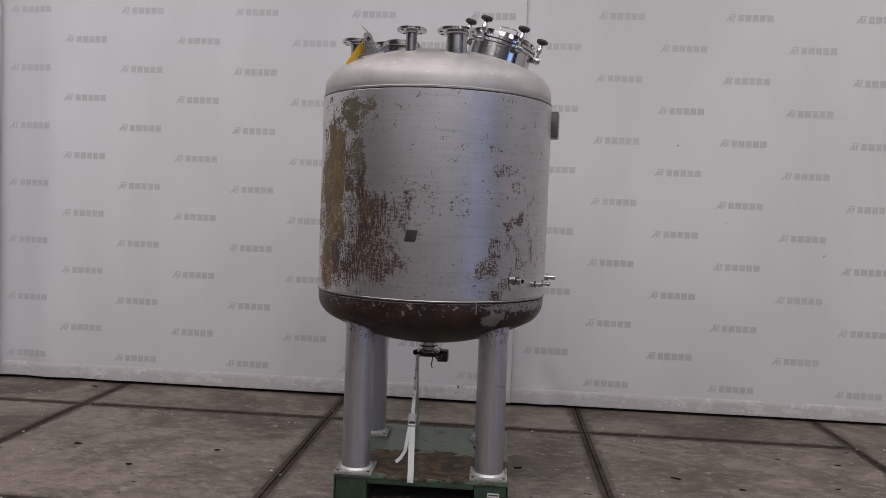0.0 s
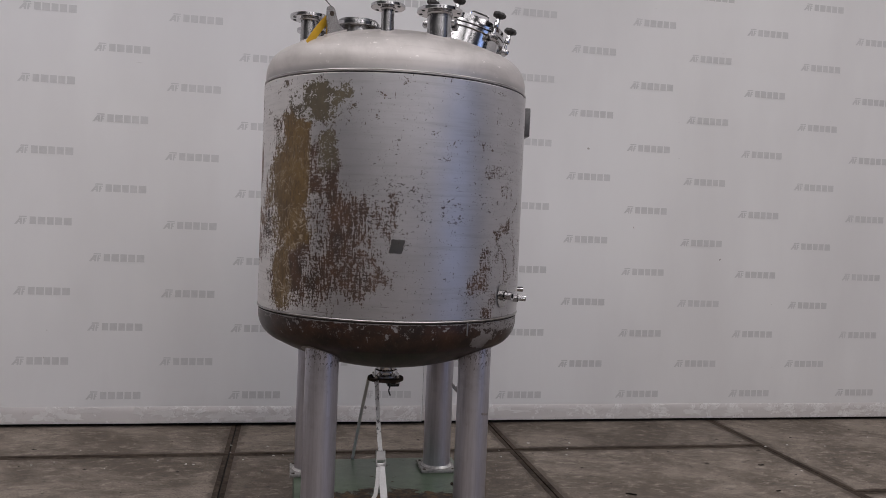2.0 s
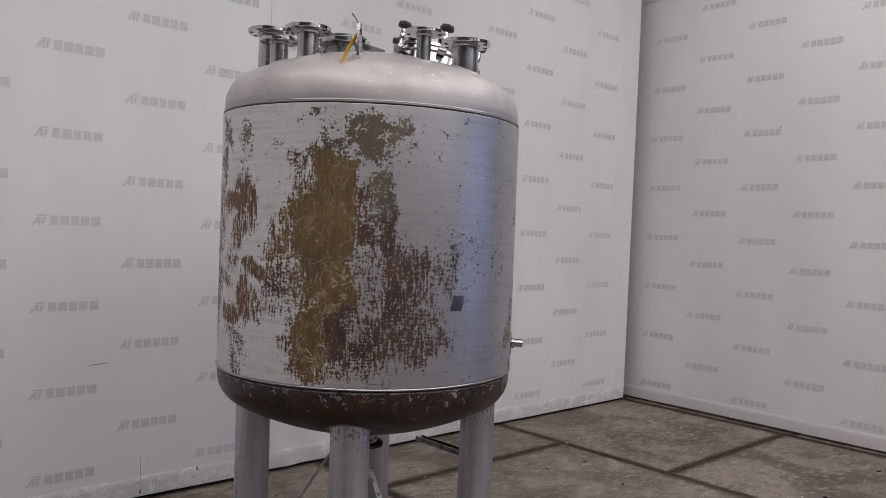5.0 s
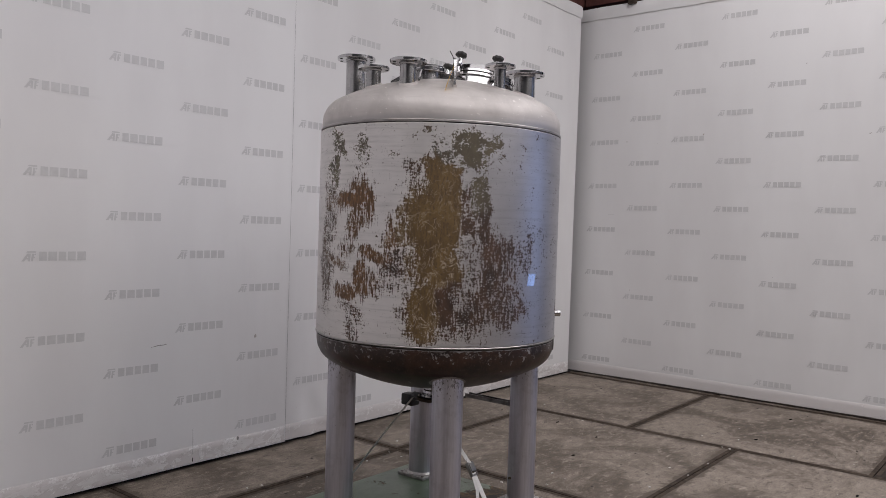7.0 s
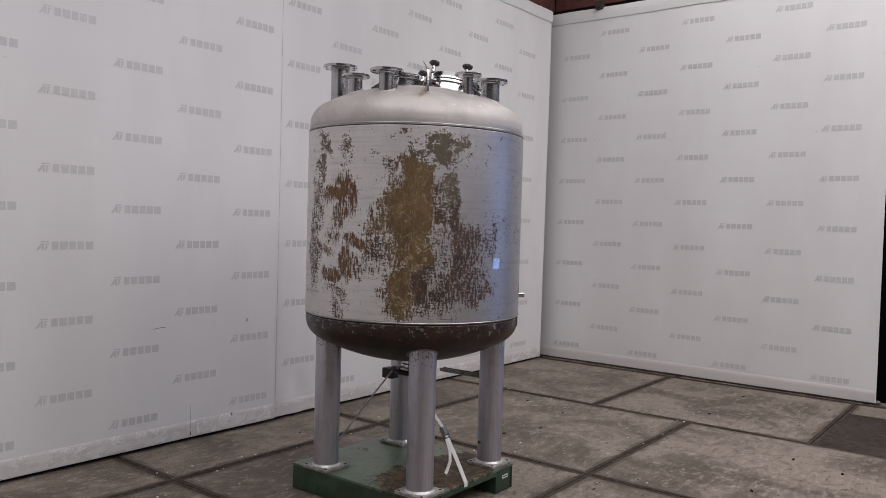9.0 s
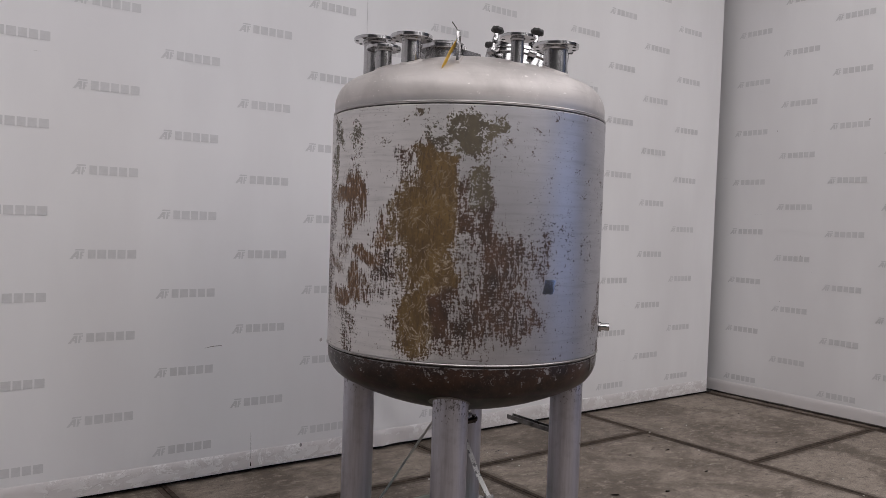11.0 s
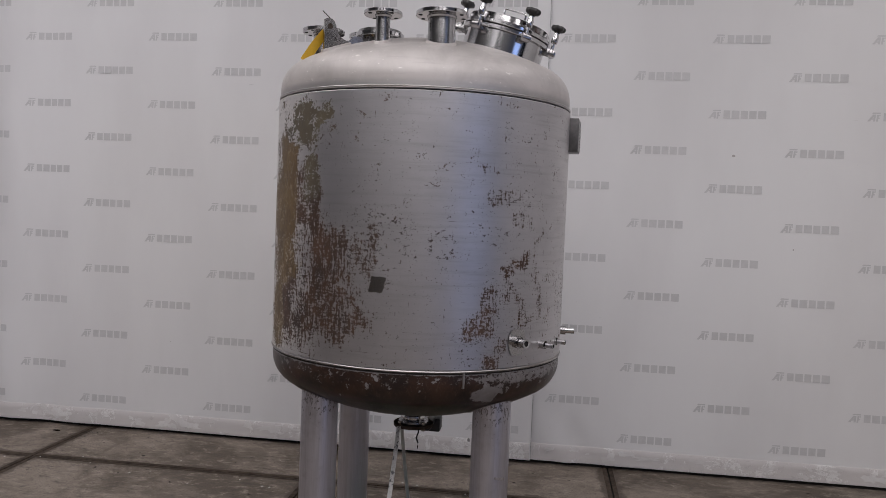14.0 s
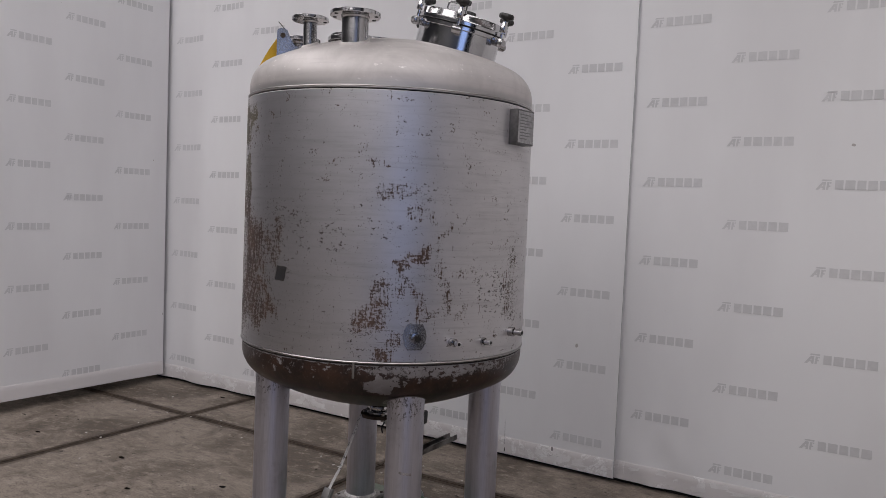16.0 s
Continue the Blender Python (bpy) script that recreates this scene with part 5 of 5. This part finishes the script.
# ---- floor ----
floor = new("floor", mesh_of("floor", box(bm_new(), -10, -9, -0.20, 10, 8.6, -0.012), FILLERSHADE, smooth=False))
tagged(floor, "hall floor of square concrete slabs framed in steel", "floor", kind="structure")
slab_cache = {}


def floor_slab(x0, y0, x1, y1, dark=False):
    key = (round(x1 - x0, 3), round(y1 - y0, 3), dark)
    hx, hy, e, g = (x1 - x0) / 2, (y1 - y0) / 2, 0.036, 0.005
    if key not in slab_cache:
        bm = box(bm_new(), -hx + e, -hy + e, -0.011, hx - e, hy - e, 0.0, 0.0)
        ring = bm_new()
        for a0, b0, a1, b1 in ((-hx + g, -hy + g, hx - g, -hy + e), (-hx + g, hy - e, hx - g, hy - g), (-hx + g, -hy + e, -hx + e, hy - e), (hx - e, -hy + e, hx - g, hy - e)):
            box(ring, a0, b0, -0.011, a1, b1, 0.0015)
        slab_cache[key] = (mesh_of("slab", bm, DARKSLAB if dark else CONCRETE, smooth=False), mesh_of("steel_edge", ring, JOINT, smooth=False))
    me, edge = slab_cache[key]
    ob = new("slab", me)
    ob.parent, ob.location = floor, ((x0 + x1) / 2, (y0 + y1) / 2, random.uniform(-0.0015, 0.0015))
    rim = new("steel_edge", edge)
    rim.parent = ob


for i in range(-4, 4):
    x0 = -2.91 + 2 * i
    west = i < 3
    for j in range(-8, 2):
        y0 = (4.605 if west else 3.575) + 1.99 * j
        y1 = y0 + 1.99
        if y1 < -9 or y0 > 8.5:
            continue
        if not west and j == -1:
            floor_slab(x0, y0, 4.52, y1, True)
            floor_slab(4.52, y0, x0 + 2, y1)
        else:
            floor_slab(max(x0, -9.98), max(y0, -8.98), min(x0 + 2, 9.98), min(y1, 8.58))
    if not west:
        floor_slab(x0, 7.555, x0 + 2, 8.58)
for y in range(-4, 4):
    floor_slab(5.09, y * 2.0 - 0.5, 9.09, y * 2.0 + 1.5)

# crumbs and paint flakes lying about
bm = bm_new()
for _ in range(260):
    cx, cy = random.uniform(-4.2, 5.1), random.uniform(2.6, 7.25)
    r, t = random.choice((0.003, 0.004, 0.005, 0.006, 0.010)), random.uniform(0, 6.28)
    k = random.uniform(1.0, 3.0)
    vs = [bm.verts.new((cx + r * k * math.cos(t + a) * random.uniform(0.6, 1.1), cy + r * math.sin(t + a) * random.uniform(0.6, 1.1), 0.003)) for a in (0, 1.2, 2.4, 3.6, 4.9)]
    top = bm.verts.new((cx, cy, 0.003 + r * 0.5))
    for p, q in zip(vs, vs[1:] + vs[:1]):
        bm.faces.new((p, q, top))
ob = new("floor_debris", mesh_of("floor_debris", bm, CHIP, smooth=False))
tagged(ob, "dark crumbs and flakes scattered on the slabs", "debris", kind="stuff")

# larger black flakes lying on the slabs
CHIP_SPOTS = [(-2.39, 5.59), (-1.44, 5.63), (1.58, 5.63), (1.95, 5.49), (2.79, 6.13), (0.56, 5.65), (-3.12, 7.17), (2.58, 5.62), (3.54, 4.57), (4.57, 4.56), (2.51, 3.57), (1.53, 3.60), (2.37, 3.20), (-3.36, 5.57), (-1.87, 5.25)]
for k, (cx, cy) in enumerate(CHIP_SPOTS):
    rng = random.Random(k)
    bm = bm_new()
    a, b, turn = rng.uniform(0.022, 0.038), rng.uniform(0.008, 0.014), rng.uniform(-0.5, 0.5)
    low, high = [], []
    for j in range(8):
        t = 2 * math.pi * j / 8
        x, y = a * math.cos(t) * rng.uniform(0.7, 1.15), b * math.sin(t) * rng.uniform(0.7, 1.15)
        x, y = x * math.cos(turn) - y * math.sin(turn), x * math.sin(turn) + y * math.cos(turn)
        low.append(bm.verts.new((x, y, 0.0)))
        high.append(bm.verts.new((x * 0.85, y * 0.85, rng.uniform(0.002, 0.005))))
    for p in range(8):
        bm.faces.new((low[p], low[(p + 1) % 8], high[(p + 1) % 8], high[p]))
    bm.faces.new(high)
    ob = new("floor_flake", mesh_of("floor_flake", bm, FLAKE, smooth=False))
    ob.location = (cx, cy, 0.0018)
    tagged(ob, "small black flake of debris lying on a concrete slab", "debris", "flakes on the floor")

# pale crumbs lying along the joints between the slabs
random.seed(23)
bm = bm_new()
for i in range(90):
    along, across = random.uniform(-3.6, 4.2), random.choice((-0.91, 1.09, -2.91, 3.09)) + random.gauss(0, 0.16)
    x, y = (across, random.uniform(2.6, 7.2)) if i % 2 else (along, random.choice((4.6, 6.59)) + random.gauss(0, 0.16))
    if abs(x) < 0.75 and 4.6 < y < 6.2:
        continue
    r = random.uniform(0.004, 0.011)
    made = bmesh.ops.create_icosphere(bm, subdivisions=1, radius=r)["verts"]
    for v in made:
        v.co = Vector((x + v.co.x * random.uniform(0.6, 1.5), y + v.co.y * random.uniform(0.6, 1.5), 0.0015 + max(0.0, v.co.z + r * 0.4) * 0.5))
ob = new("crumbs", mesh_of("crumbs", bm, CRUMB, smooth=False))
tagged(ob, "pale crumbs of mortar scattered along the slab joints", "debris", kind="stuff")
